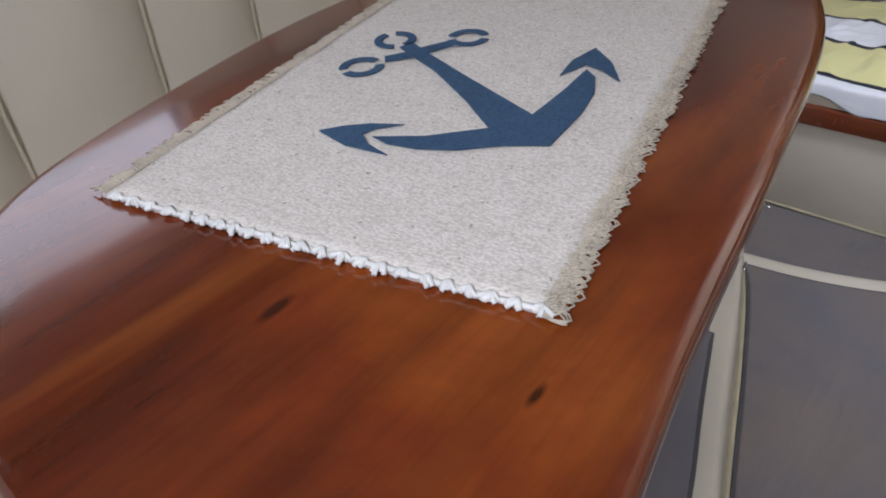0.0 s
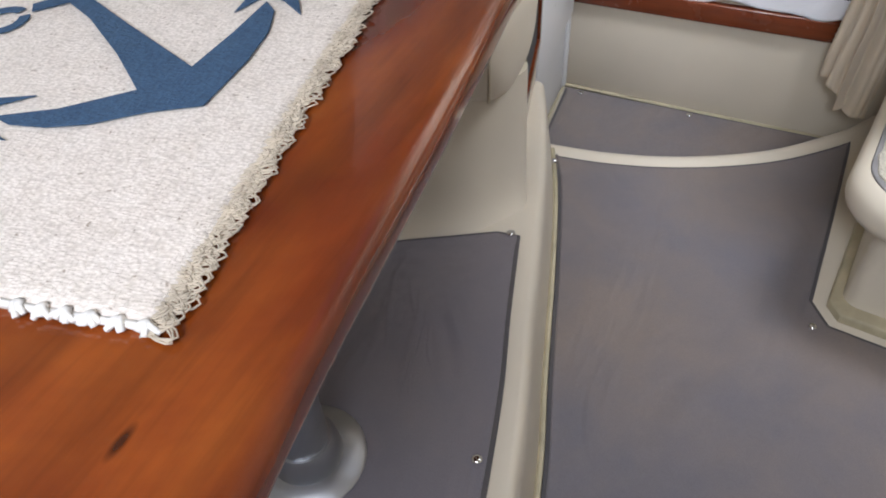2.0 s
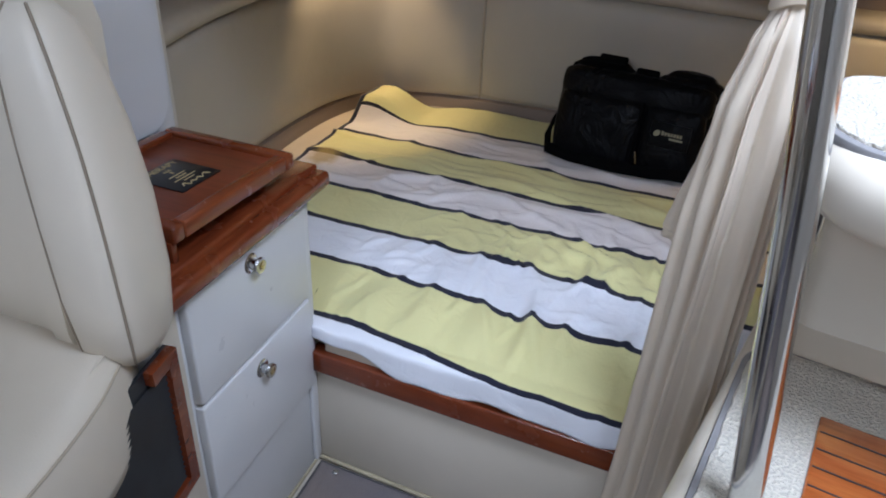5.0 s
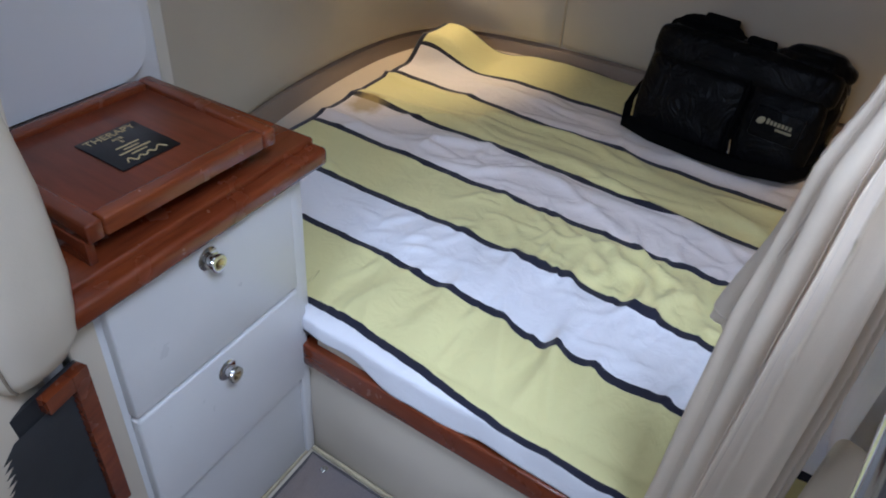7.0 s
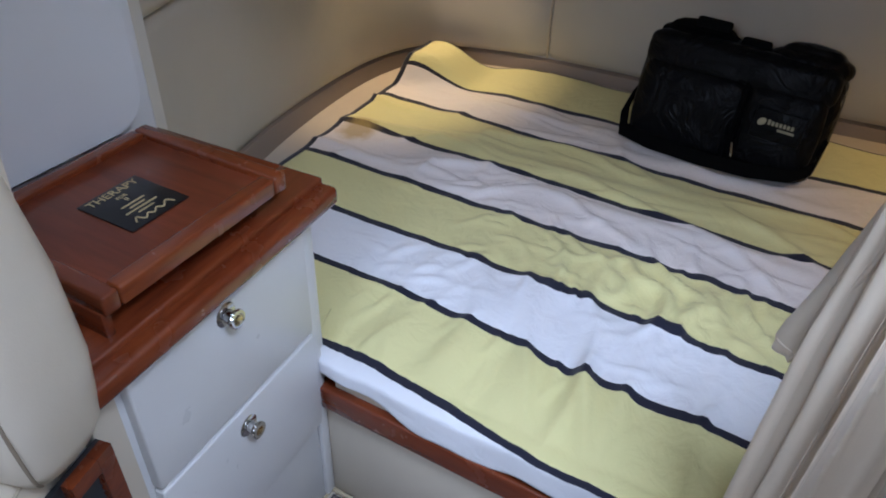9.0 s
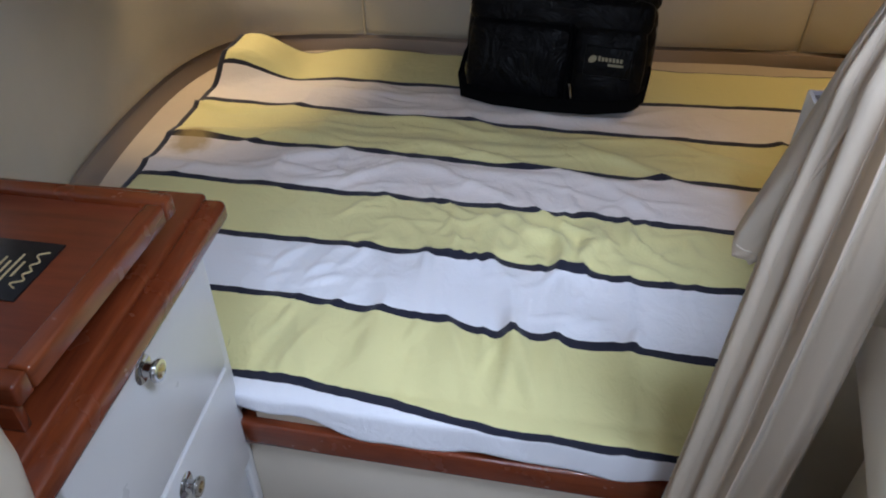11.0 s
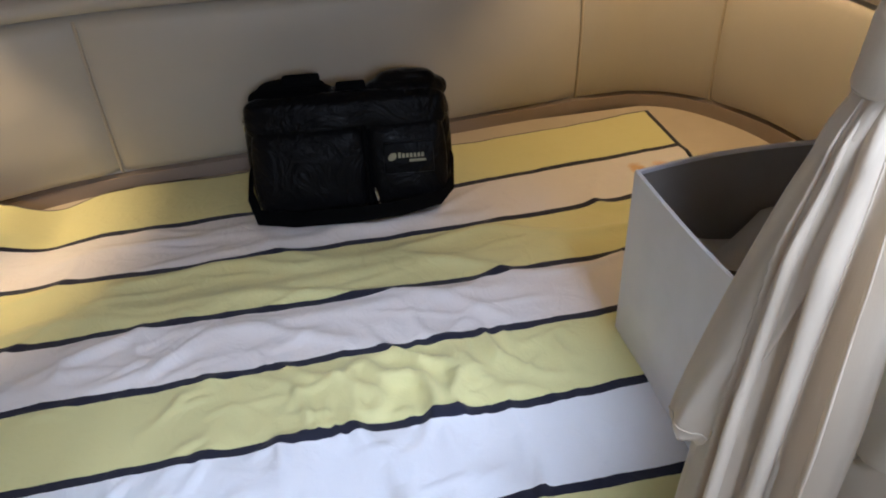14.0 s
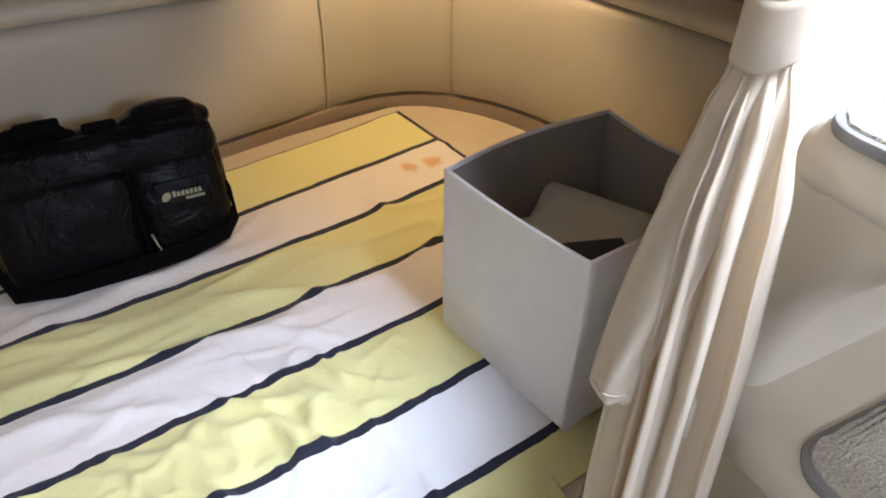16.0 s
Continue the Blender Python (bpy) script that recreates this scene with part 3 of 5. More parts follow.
def wrinkle(x, v):
    """Height of folds in the sheet."""
    n = noise.noise
    h = 0.005 * n((x * 5, v * 5, 0.3)) + 0.003 * n((x * 15, v * 10, 1.7))
    wx, wv = x + 0.05 * n((x * 4, v * 4, 3.1)), v + 0.05 * n((x * 4, v * 4, 8.1))
    mid = max(0, 1 - abs(x - 0.36) / 0.50)
    h += 0.014 * ridge(n((wx * 9, wv * 3.2, 5.0))) * mid * math.exp(-((v - 0.22) / 0.24) ** 2)
    h += 0.024 * ridge(n((wx * 11 + wv * 6, wv * 9 - wx * 3, 15.0))) * math.exp(-((v - 0.39) / 0.10) ** 2) * max(0, 1 - abs(x - 0.42) / 0.34)
    h += 0.010 * ridge(n((wx * 3.2, wv * 8, 25.0))) * smooth01((v - 0.44) / 0.08) * smooth01((0.95 - v) / 0.1)
    h += 0.0065 * math.exp(-((v - 0.08) / 0.08) ** 2) * math.sin(x * 44 + 4 * n((x * 3, v * 3, 2))) * max(0, 1 - abs(x - 0.22) / 0.35)
    for cx, cv, wid, amp in ((0.324, 0.318, 0.012, 0.010), (0.211, 0.318, 0.011, 0.009), (0.384, 0.158, 0.012, 0.008)):
        h += amp * math.exp(-((x - cx + (v - cv) * 0.25) / wid) ** 2 - ((v - cv + 0.02) / 0.055) ** 2)
    h += 0.009 * math.exp(-((x - 0.375 - (0.165 - v) * 0.42) / 0.010) ** 2) * smooth01((0.2 - v) / 0.06) * smooth01((v - 0.005) / 0.05)
    for cv, a in ((0.56, 0.007), (0.66, 0.006), (0.80, 0.007)):
        h += a * math.exp(-((v - cv - 0.05 * (x - 0.3) - 0.02 * math.sin(5 * x)) / 0.018) ** 2) * smooth01((x - 0.05) / 0.2) * smooth01((0.75 - x) / 0.2)
    h += 0.006 * math.exp(-((x + 0.02) / 0.01) ** 2 - ((v - 0.57) / 0.05) ** 2)
    for cx, cv, dx, dv, length, wid, amp in CREASES:
        ax, av = wx * 0.3 + x * 0.7 - cx, wv * 0.3 + v * 0.7 - cv
        along, across = ax * dx + av * dv, ax * dv - av * dx
        if abs(along) < 2 * length and abs(across) < 3 * wid:
            h += amp * math.exp(-(along / length) ** 2 - (across / wid) ** 2)
    return h - 0.004


def sheet_mesh():
    nu, nv = 260, 220
    bm = bmesh.new()
    uv = bm.loops.layers.uv.new("cloth")
    vmax = 1.118
    grid, rest = [], []
    for j in range(nv + 1):
        row, rr = [], []
        for i in range(nu + 1):
            s = i / nu
            x = -0.43 + s * (1.175 + 0.43)
            hem = -0.072 + 0.034 * smooth01((0.20 - x) / 0.20) + 0.006 * math.sin(x * 21) - 0.004 * math.sin(x * 47)
            if x < -0.055:
                hem = 0.05
            if x > 0.73:
                hem = 0.07
            v = hem + (0.14 - hem) * j / 40 if j < 40 else 0.14 + (vmax - 0.14) * (j - 40) / (nv - 40)
            y = v * (1 + 0.045 * max(0, (x - 0.55) / 0.6) ** 1.5) if v > 0 else v
            rr.append((x, v - 0.030 * smooth01((0.45 - x) / 0.45) * smooth01((0.30 - v) / 0.30) + 0.009 * smooth01((x - 0.24) / 0.14) * smooth01((0.42 - v) / 0.2)))
            if v >= 0.025:
                z = bed_top(x, y) + wrinkle(x, v)
            else:
                d = 0.025 - v
                a = min(d / 0.05, 1.2)
                y = 0.025 - 0.036 * math.sin(min(a, 1.0) * math.pi / 2)
                z = bed_top(x, 0.025) - 0.012 * a * a - max(0, d - 0.045) * 0.85
                y -= 0.006 * math.sin(x * 38 + 2 * noise.noise((x * 5, 0, 0))) * smooth01(d / 0.08) * 0.35
                z += wrinkle(x, v) * 0.6
            edge_left = smooth01((-0.40 - x) / 0.03)
            z -= 0.005 * edge_left
            if v > 0.82:
                z += 0.075 * smooth01((v - 0.84) / 0.16) * smooth01((-0.22 - x) / 0.16)
                y -= 0.13 * smooth01((v - 0.80) / 0.28) * smooth01((-0.12 - x) / 0.25)
                x += 0.03 * smooth01((v - 0.8) / 0.25) * smooth01((-0.2 - x) / 0.2)
            if v > 0.9:
                lim = BERTH[nearest(x, 1.15)].y - 0.022
                if y > lim:
                    z += (y - lim) * 0.8
                    y = lim
            row.append(bm.verts.new((x, y, z)))
        grid.append(row)
        rest.append(rr)
    for j in range(nv):
        for i in range(nu):
            f = bm.faces.new((grid[j][i], grid[j][i + 1], grid[j + 1][i + 1], grid[j + 1][i]))
            for lp, (jj, ii) in zip(f.loops, ((j, i), (j, i + 1), (j + 1, i + 1), (j + 1, i))):
                lp[uv].uv = rest[jj][ii]
    return bm


bed_sheet = part("bed_sheet", sheet_mesh(), SHEET, None, "", 180)
solid = bed_sheet.modifiers.new("thickness", 'SOLIDIFY')
solid.thickness, solid.offset = 0.0025, 1.0
tagged(bed_sheet, "rumpled cotton sheet with yellow, white and navy stripes", "sheet")

# ---- drawer cabinet with its top ----


def drawer(z0, z1, parent):
    d = part("drawer", rbox(0.006, 0.024, -0.352, -0.026, z0, z1, 0.004, 3), WHITE, parent, "white lacquered drawer front")
    k = part("knob", disc(None, (0.022, -0.195, (z0 + z1) / 2 + 0.068), 0.0175, 0.024, 20, [(0, 1), (0.12, 1), (0.2, 0.86), (0.24, 0.5), (0.55, 0.42), (0.68, 0.72), (0.82, 0.80), (0.93, 0.74), (0.96, 0.5), (0.90, 0.2)], 'x'), CHROME, d, "polished steel knob with a brass centre")
    part("centre", disc(None, (0.042, -0.195, (z0 + z1) / 2 + 0.068), 0.009, 0.0045, 14, [(0, 1), (0.6, 0.9), (1, 0.4)], 'x'), BRASS, d)
    return d


cabinet = thing("drawer_cabinet", "white two-drawer cabinet with mahogany top trim", "cabinet", pose(-0.033, 0, 0, 0, 0, 3.4))
part("body", rbox(-0.31, 0.006, -0.385, 0.018, -0.01, 0.668, 0.004), WHITE, cabinet)
part("stile", rbox(0.004, 0.014, -0.40, -0.362, 0.11, 0.666, 0.004), GELCOAT, cabinet, "cream edge strip")
part("corner_post", rbox(0.004, 0.016, -0.024, 0.0, 0.0, 0.666, 0.006), WHITE, cabinet)
drawer(0.450, 0.655, cabinet)
drawer(0.232, 0.443, cabinet)
part("top", rbox(-0.31, 0.008, -0.388, 0.016, 0.668, 0.682, 0.003), WHITE, cabinet, "white laminate cabinet top")


def fiddle():
    """Mahogany edging: an upper board with a groove and a rounded lower nosing."""
    bm = rbox(-0.052, 0.022, -0.405, 0.034, 0.680, 0.699, 0.005, 3)
    rbox(0.012, 0.046, -0.408, 0.037, 0.660, 0.690, 0.009, 4, bm=bm)
    return bm


part("edge_rail", fiddle(), MAHOGANY_Y, cabinet, "varnished mahogany edge rail")
part("side_rail", rbox(-0.29, -0.05, 0.006, 0.036, 0.680, 0.698, 0.005, 3), MAHOGANY_X, cabinet, "varnished mahogany edge rail")

# framed tray with a lettered plate, lying on the cabinet
tray = thing("mahogany_tray", "framed mahogany box lid with a black lettered plate on the cabinet", "tray", pose(-0.124, -0.198, 0.6975, 0, 0, 1.0))
part("box", rbox(-0.108, 0.082, -0.140, 0.120, 0.0, 0.036, 0.003), MAHOGANY_X, tray)
part("panel", rbox(-0.108, 0.108, -0.128, 0.128, 0.036, 0.049, 0.002), wood("tray_panel_wood", (0.13, 0.028, 0.012), (0.20, 0.046, 0.018), (0.26, 0.07, 0.026), 'x', 0.8, 0.3, 0.2, 0.2), tray)
for nm, bx in (("frame_side", (-0.125, 0.125, -0.145, -0.123)), ("frame_side", (-0.125, 0.125, 0.123, 0.145))):
    part(nm, rbox(*bx, 0.032, 0.058, 0.004, 3), MAHOGANY_X, tray)
for nm, bx in (("frame_side", (-0.125, -0.103, -0.1225, 0.1225)), ("frame_side", (0.103, 0.125, -0.1225, 0.1225))):
    part(nm, rbox(*bx, 0.032, 0.058, 0.004, 3), MAHOGANY_Y, tray)
part("apron", rbox(-0.118, 0.118, -0.147, -0.135, 0.0, 0.034, 0.003), MAHOGANY_X, tray)
plate = part("plate", rbox(-0.040, 0.054, -0.042, 0.046, 0.049, 0.0515, 0.001), PLATE, tray, "black plate with gold lettering")


def words(text, x, y, z, size, parent, rz=90):
    cu = bpy.data.curves.new("lettering", 'FONT')
    cu.body, cu.size, cu.align_x, cu.align_y, cu.extrude = text, size, 'CENTER', 'CENTER', 0.0003
    tmp = bpy.data.objects.new("lettering", cu)
    scene.collection.objects.link(tmp)
    dg = bpy.context.evaluated_depsgraph_get()
    data = bpy.data.meshes.new_from_object(tmp.evaluated_get(dg))
    bpy.data.objects.remove(tmp)
    data.materials.clear()
    data.materials.append(GOLD)
    ob = new("lettering", data)
    ob.parent = parent
    ob.matrix_basis = pose(x, y, z, 0, 0, rz)
    return ob


words("THERAPY", -0.028, 0.002, 0.0518, 0.0175, plate)
words("FOR", -0.013, 0.002, 0.0518, 0.008, plate)
words("II", -0.004, 0.002, 0.0518, 0.010, plate)
bars = bmesh.new()
for k, (w0, w1) in enumerate(((-0.016, 0.018), (-0.010, 0.012), (-0.022, 0.024), (-0.010, 0.013))):
    rbox(0.006 + k * 0.0075, 0.0085 + k * 0.0075, w0, w1, 0.0514, 0.0522, 0, bm=bars)
part("small_print", bars, GOLD, plate)
part("script_line", tube(catmull([(0.044, -0.026, 0.052), (0.036, -0.020, 0.052), (0.046, -0.014, 0.052), (0.040, -0.006, 0.052), (0.045, 0.0, 0.052), (0.039, 0.008, 0.052), (0.045, 0.014, 0.052), (0.037, 0.024, 0.052), (0.047, 0.030, 0.052)], 6), 0.0011, 6), GOLD, plate)

structure("partition", rbox(-0.33, 0.004, -0.428, -0.408, 0.24, 1.0, 0.004, 3), PANEL_WHITE, "white edge of the partition behind the settee")

# locker panel standing behind the cabinet
locker = structure("locker_side", rbox(-0.345, -0.285, -0.46, -0.008, 0.30, 1.97, 0.008, 3), PANEL_WHITE, "white laminate locker side with a rounded door")


def rounded_rect(y0, y1, z0, z1, r, n=8):
    pts = []
    for cy, cz, a0 in ((y1 - r, z1 - r, 0), (y0 + r, z1 - r, 90), (y0 + r, z0 + r, 180), (y1 - r, z0 + r, 270)):
        for k in range(n + 1):
            a = radians(a0 + 90 * k / n)
            pts.append((cy + r * math.cos(a), cz + r * math.sin(a)))
    return pts


def door_panel():
    ring = rounded_rect(-0.44, -0.036, 0.745, 1.75, 0.055)
    return loft([[Vector((-0.287, y, z)) for y, z in ring], [Vector((-0.272, y, z)) for y, z in ring], [Vector((-0.2665, -0.2325 + (y + 0.2325) * 0.985, 1.2425 + (z - 1.2425) * 0.994)) for y, z in ring]])


gap_ring = rounded_rect(-0.448, -0.028, 0.737, 1.758, 0.063)
part("gasket", loft([[Vector((x, y, z)) for y, z in gap_ring] for x in (-0.287, -0.2825)]), TRIM_GRAY, locker, "grey gap round the locker door")
part("door", door_panel(), PANEL_WHITE, locker, "white rounded locker door")

# ---- laptop bag on the berth ----
bag = thing("laptop_bag", "black leather laptop bag leaning against the padded wall", "bag", pose(0.388, 0.893, 0.434, -14, 0, -6.5))
BAG_H = 0.83


def pillow_box(x0, x1, y0, y1, z0, z1, puff=0.012, r=0.02, cuts=14, crease=0.0):
    """A soft rounded box: faces bulge out, edges are rounded and a little uneven."""
    bm = bmesh.new()
    bmesh.ops.create_cube(bm, size=2)
    bmesh.ops.subdivide_edges(bm, edges=bm.edges, cuts=cuts, use_grid_fill=True)
    for v in bm.verts:
        p = v.co.copy()
        m = Vector((x1 - x0, y1 - y0, z1 - z0)) / 2
        inner = Vector([max(0.0, m[k] - r) for k in range(3)])
        w = Vector([p[k] * m[k] for k in range(3)])
        core = Vector([min(max(w[k], -inner[k]), inner[k]) for k in range(3)])
        d = w - core
        if d.length > 1e-9:
            w = core + d.normalized() * r
        for k in range(3):
            others = [j for j in range(3) if j != k]
            b = (1 - p[others[0]] ** 2) * (1 - p[others[1]] ** 2)
            if abs(p[k]) > 0.999:
                w[k] += math.copysign(puff * b, p[k])
        nn = noise.noise(w * 9) * 0.5 + noise.noise(w * 22) * 0.3
        w += Vector((0, 1, 0.3)) * nn * crease
        v.co = w + Vector(((x0 + x1) / 2, (y0 + y1) / 2, (z0 + z1) / 2))
        v.co.z *= BAG_H
    return bm


part("body", pillow_box(-0.205, 0.205, -0.005, 0.095, 0.0, 0.300, 0.010, 0.035, 16, 0.006), LEATHER, bag, "creased black leather body", 180)
part("front_pocket", pillow_box(-0.190, 0.030, -0.032, 0.012, 0.012, 0.225, 0.010, 0.018, 14, 0.007), LEATHER, bag, "creased black leather front pocket", 180)
part("front_pocket", pillow_box(0.040, 0.192, -0.030, 0.012, 0.012, 0.232, 0.009, 0.018, 14, 0.007), LEATHER, bag, "creased black leather front pocket", 180)
part("flap", pillow_box(-0.198, 0.198, -0.026, 0.03, 0.205, 0.300, 0.006, 0.022, 14, 0.005), LEATHER, bag, "", 180)
part("bulge", pillow_box(-0.185, -0.03, 0.0, 0.085, 0.27, 0.322, 0.012, 0.03, 10, 0.004), NYLON, bag, "", 180)
part("bulge", pillow_box(0.055, 0.198, 0.0, 0.085, 0.26, 0.330, 0.014, 0.03, 10, 0.004), LEATHER, bag, "", 180)
part("handle_tab", rbox(-0.12, -0.045, 0.005, 0.03, 0.268, 0.290, 0.006, 2), NYLON, bag)
part("handle_tab", rbox(-0.015, 0.045, 0.005, 0.03, 0.246, 0.270, 0.006, 2), NYLON, bag)
zp = bmesh.new()
tube([(0.034, -0.020, 0.225), (0.035, -0.028, 0.14), (0.036, -0.032, 0.06), (0.037, -0.030, 0.020)], 0.006, 8, zp)
part("zip", zp, NYLON, bag)
part("zip_pull", tube([(0.046, -0.046, 0.062), (0.052, -0.049, 0.04), (0.055, -0.048, 0.02)], 0.0025, 6), CHROME, bag, "steel zip pull")
patch = part("logo_patch", rbox(0.070, 0.172, -0.0435, -0.034, 0.086, 0.150, 0.003), LEATHER, bag)
lg = bmesh.new()
disc(lg, (0, 0, 0), 0.0085, 0.001, 14, [(0, 1), (1, 0.95)])
for v in lg.verts:
    v.co = Vector((0.088 + v.co.x + 0.3 * v.co.y, -0.0445 - v.co.z, 0.122 + v.co.y))
for k in range(7):
    rbox(0.100 + k * 0.0078, 0.1055 + k * 0.0078, -0.0452, -0.0440, 0.119, 0.1275 if k else 0.130, 0, bm=lg)
rbox(0.122, 0.156, -0.0452, -0.0440, 0.110, 0.115, 0, bm=lg)
part("logo", lg, LOGO, patch, "pale gold emblem and bars")


def strap(path, width, thick):
    """A flat webbing band; each point carries its across direction."""
    rings = []
    for p, across, up in path:
        p, across, up = Vector(p), Vector(across).normalized() * width / 2, Vector(up).normalized() * thick
        rings.append([p - across, p + across, p + across + up, p - across + up])
    return loft(rings)


pts = [((-0.196, 0.03, 0.13), (0, 1, 0.1), (-1, 0, 0)), ((-0.208, 0.015, 0.10), (0, 1, 0.2), (-1, 0, 0.1)), ((-0.209, -0.02, 0.055), (0.2, 1, 0.5), (-0.8, 0, 0.6)), ((-0.192, -0.052, 0.018), (0.3, 0.5, 0.9), (-0.2, -0.7, 0.6)), ((-0.12, -0.066, 0.012), (0.0, 0.35, 0.9), (0, -1, 0.3)), ((0.0, -0.064, 0.012), (0, 0.4, 0.9), (0, -1, 0.3)), ((0.10, -0.060, 0.018), (0, 0.4, 0.9), (0, -1, 0.3)), ((0.182, -0.045, 0.030), (0.2, 0.4, 0.9), (0.3, -1, 0.3)), ((0.208, -0.005, 0.05), (0.0, 0.6, 0.8), (1, -0.2, 0)), ((0.212, 0.03, 0.10), (0, 1, 0.1), (1, 0, 0)), ((0.198, 0.04, 0.14), (0, 1, 0), (1, 0, 0))]
part("shoulder_strap", strap(pts, 0.031, 0.004), NYLON, bag, "wide black webbing shoulder strap", 60)
for x in (-0.210, 0.210):
    ring = [(x, 0.035 + 0.013 * math.cos(a), 0.195 + 0.016 * math.sin(a)) for a in (2 * math.pi * k / 16 for k in range(17))]
    part("strap_ring", tube(ring, 0.0025, 6), CHROME, bag, "steel ring")

# ---- fabric storage box with papers ----
box = thing("storage_box", "white fabric storage box with grey lining on the sheet", "box", pose(0.790, 0.128, 0.412, 0, 0, 1.2))
BW, BD, BH, BT = 0.366, 0.302, 0.312, 0.006


def box_side(p, q, sag, inward):
    """One board of the box, its rim sagging in the middle."""
    p, q, inward = Vector(p), Vector(q), Vector(inward)
    rings = []
    for k in range(13):
        s = k / 12
        c = p.lerp(q, s)
        bow = inward * sag * math.sin(math.pi * s)
        top = BH - 0.010 * math.sin(math.pi * s) * (1 if sag else 0)
        rings.append([c, c + bow * 0.5 + Vector((0, 0, top * 0.5)), c + bow + Vector((0, 0, top)), c + inward * BT * 0.5 + bow + Vector((0, 0, top + 0.002)), c + inward * BT + bow + Vector((0, 0, top)), c + inward * BT + bow * 0.5 + Vector((0, 0, top * 0.5)), c + inward * BT])
    return loft(rings)


for p, q, sag, inward in (((0, BD, 0), (0, 0, 0), 0.004, (1, 0, 0)), ((0.0, 0, 0), (BW, 0, 0), 0.004, (0, 1, 0)), ((BW, 0, 0), (BW, BD, 0), 0.012, (-1, 0, 0)), ((BW, BD, 0), (0, BD, 0), -0.034, (0, -1, 0))):
    side = part("side", box_side(p, q, sag, inward), FABRIC_WHITE, box, "white fabric side", 50)
    ip, iq = Vector(p) + Vector(inward) * (BT + 0.0015), Vector(q) + Vector(inward) * (BT + 0.0015)
    rings = []
    for k in range(13):
        s = k / 12
        c = ip.lerp(iq, 0.02 + 0.96 * s)
        bow = Vector(inward) * sag * math.sin(math.pi * s)
        top = BH - 0.004 - 0.010 * math.sin(math.pi * s) * (1 if sag else 0)
        rings.append([c + Vector((0, 0, 0.01)), c + bow * 0.5 + Vector((0, 0, top * 0.5)), c + bow + Vector((0, 0, top))])
    part("lining", loft(rings, False, False), FABRIC_GRAY, side, "grey woven lining", 50)
part("base", rbox(0.004, BW - 0.004, 0.004, BD - 0.004, 0.002, 0.012, 0.002), FABRIC_GRAY, box)


def sheet_of_paper(w, d, bend):
    bm = bmesh.new()
    rows = []
    for j in range(7):
        rows.append([Vector((w * (i / 8 - 0.5), d * (j / 6 - 0.5), bend * (i / 8 - 0.5) ** 2)) for i in range(9)])
    loft(rows, False, False, bm)
    return bm


def stack(name, label, cat, m, w, d, h, material):
    ob = part(name, rbox(-w / 2, w / 2, -d / 2, d / 2, 0, h, 0.002), material)
    ob.matrix_world = m
    return tagged(ob, label, cat)


stack("magazine_stack", "stack of papers filling the storage box", "papers", pose(0.970, 0.283, 0.4265, 0, 0, 1.2), 0.33, 0.265, 0.12, PAPER)
for k, (x, y, z, a, b, c) in enumerate(((1.005, 0.325, 0.572, 8, -7, 30), (0.925, 0.325, 0.566, 6, 5, -8))):
    ob = part("paper_sheet", sheet_of_paper(0.19, 0.20, 0.05), PAPER)
    ob.matrix_world = pose(x, y, z, a, b, c)
    sm = ob.modifiers.new("thickness", 'SOLIDIFY')
    sm.thickness = 0.0015
    tagged(ob, "loose white paper in the storage box", "paper")
book = stack("booklet", "dark glossy booklet with a red print in the storage box", "booklet", pose(0.925, 0.240, 0.578, 14, 6, -18), 0.17, 0.12, 0.012, BOOK_DARK)
part("cover_print", rbox(-0.07, -0.035, 0.012, 0.042, 0.0118, 0.0128, 0), BOOK_RED, book)

# ---- curtain tied back beside the berth opening ----
curtain = thing("tied_curtain", "cream satin curtain tied back with a band", "curtain", pose(0, 0, 0))


CURTAIN_KEYS = [(1.90, 0.745, -0.030, 0.070, 0.040), (1.30, 0.715, -0.060, 0.050, 0.038), (1.17, 0.690, -0.080, 0.040, 0.036), (1.125, 0.682, -0.087, 0.020, 0.020), (1.080, 0.680, -0.087, 0.020, 0.020), (1.04, 0.678, -0.088, 0.033, 0.033), (0.96, 0.675, -0.089, 0.048, 0.048), (0.80, 0.671, -0.091, 0.057, 0.059), (0.60, 0.669, -0.091, 0.060, 0.063), (0.40, 0.664, -0.089, 0.062, 0.064), (0.26, 0.658, -0.087, 0.064, 0.065), (0.10, 0.655, -0.087, 0.062, 0.064)]
FOLDS = 10
CURTAIN_TOP = 1.90


def curtain_section(z):
    """Centre and half sizes of the gathered curtain at height z."""
    for (z0, *a), (z1, *b) in zip(CURTAIN_KEYS, CURTAIN_KEYS[1:]):
        if z >= z1:
            t = smooth01((z0 - z) / (z0 - z1)) * 0.5 + 0.5 * (z0 - z) / (z0 - z1)
            return [p + (q - p) * t for p, q in zip(a, b)]
    return CURTAIN_KEYS[-1][1:]


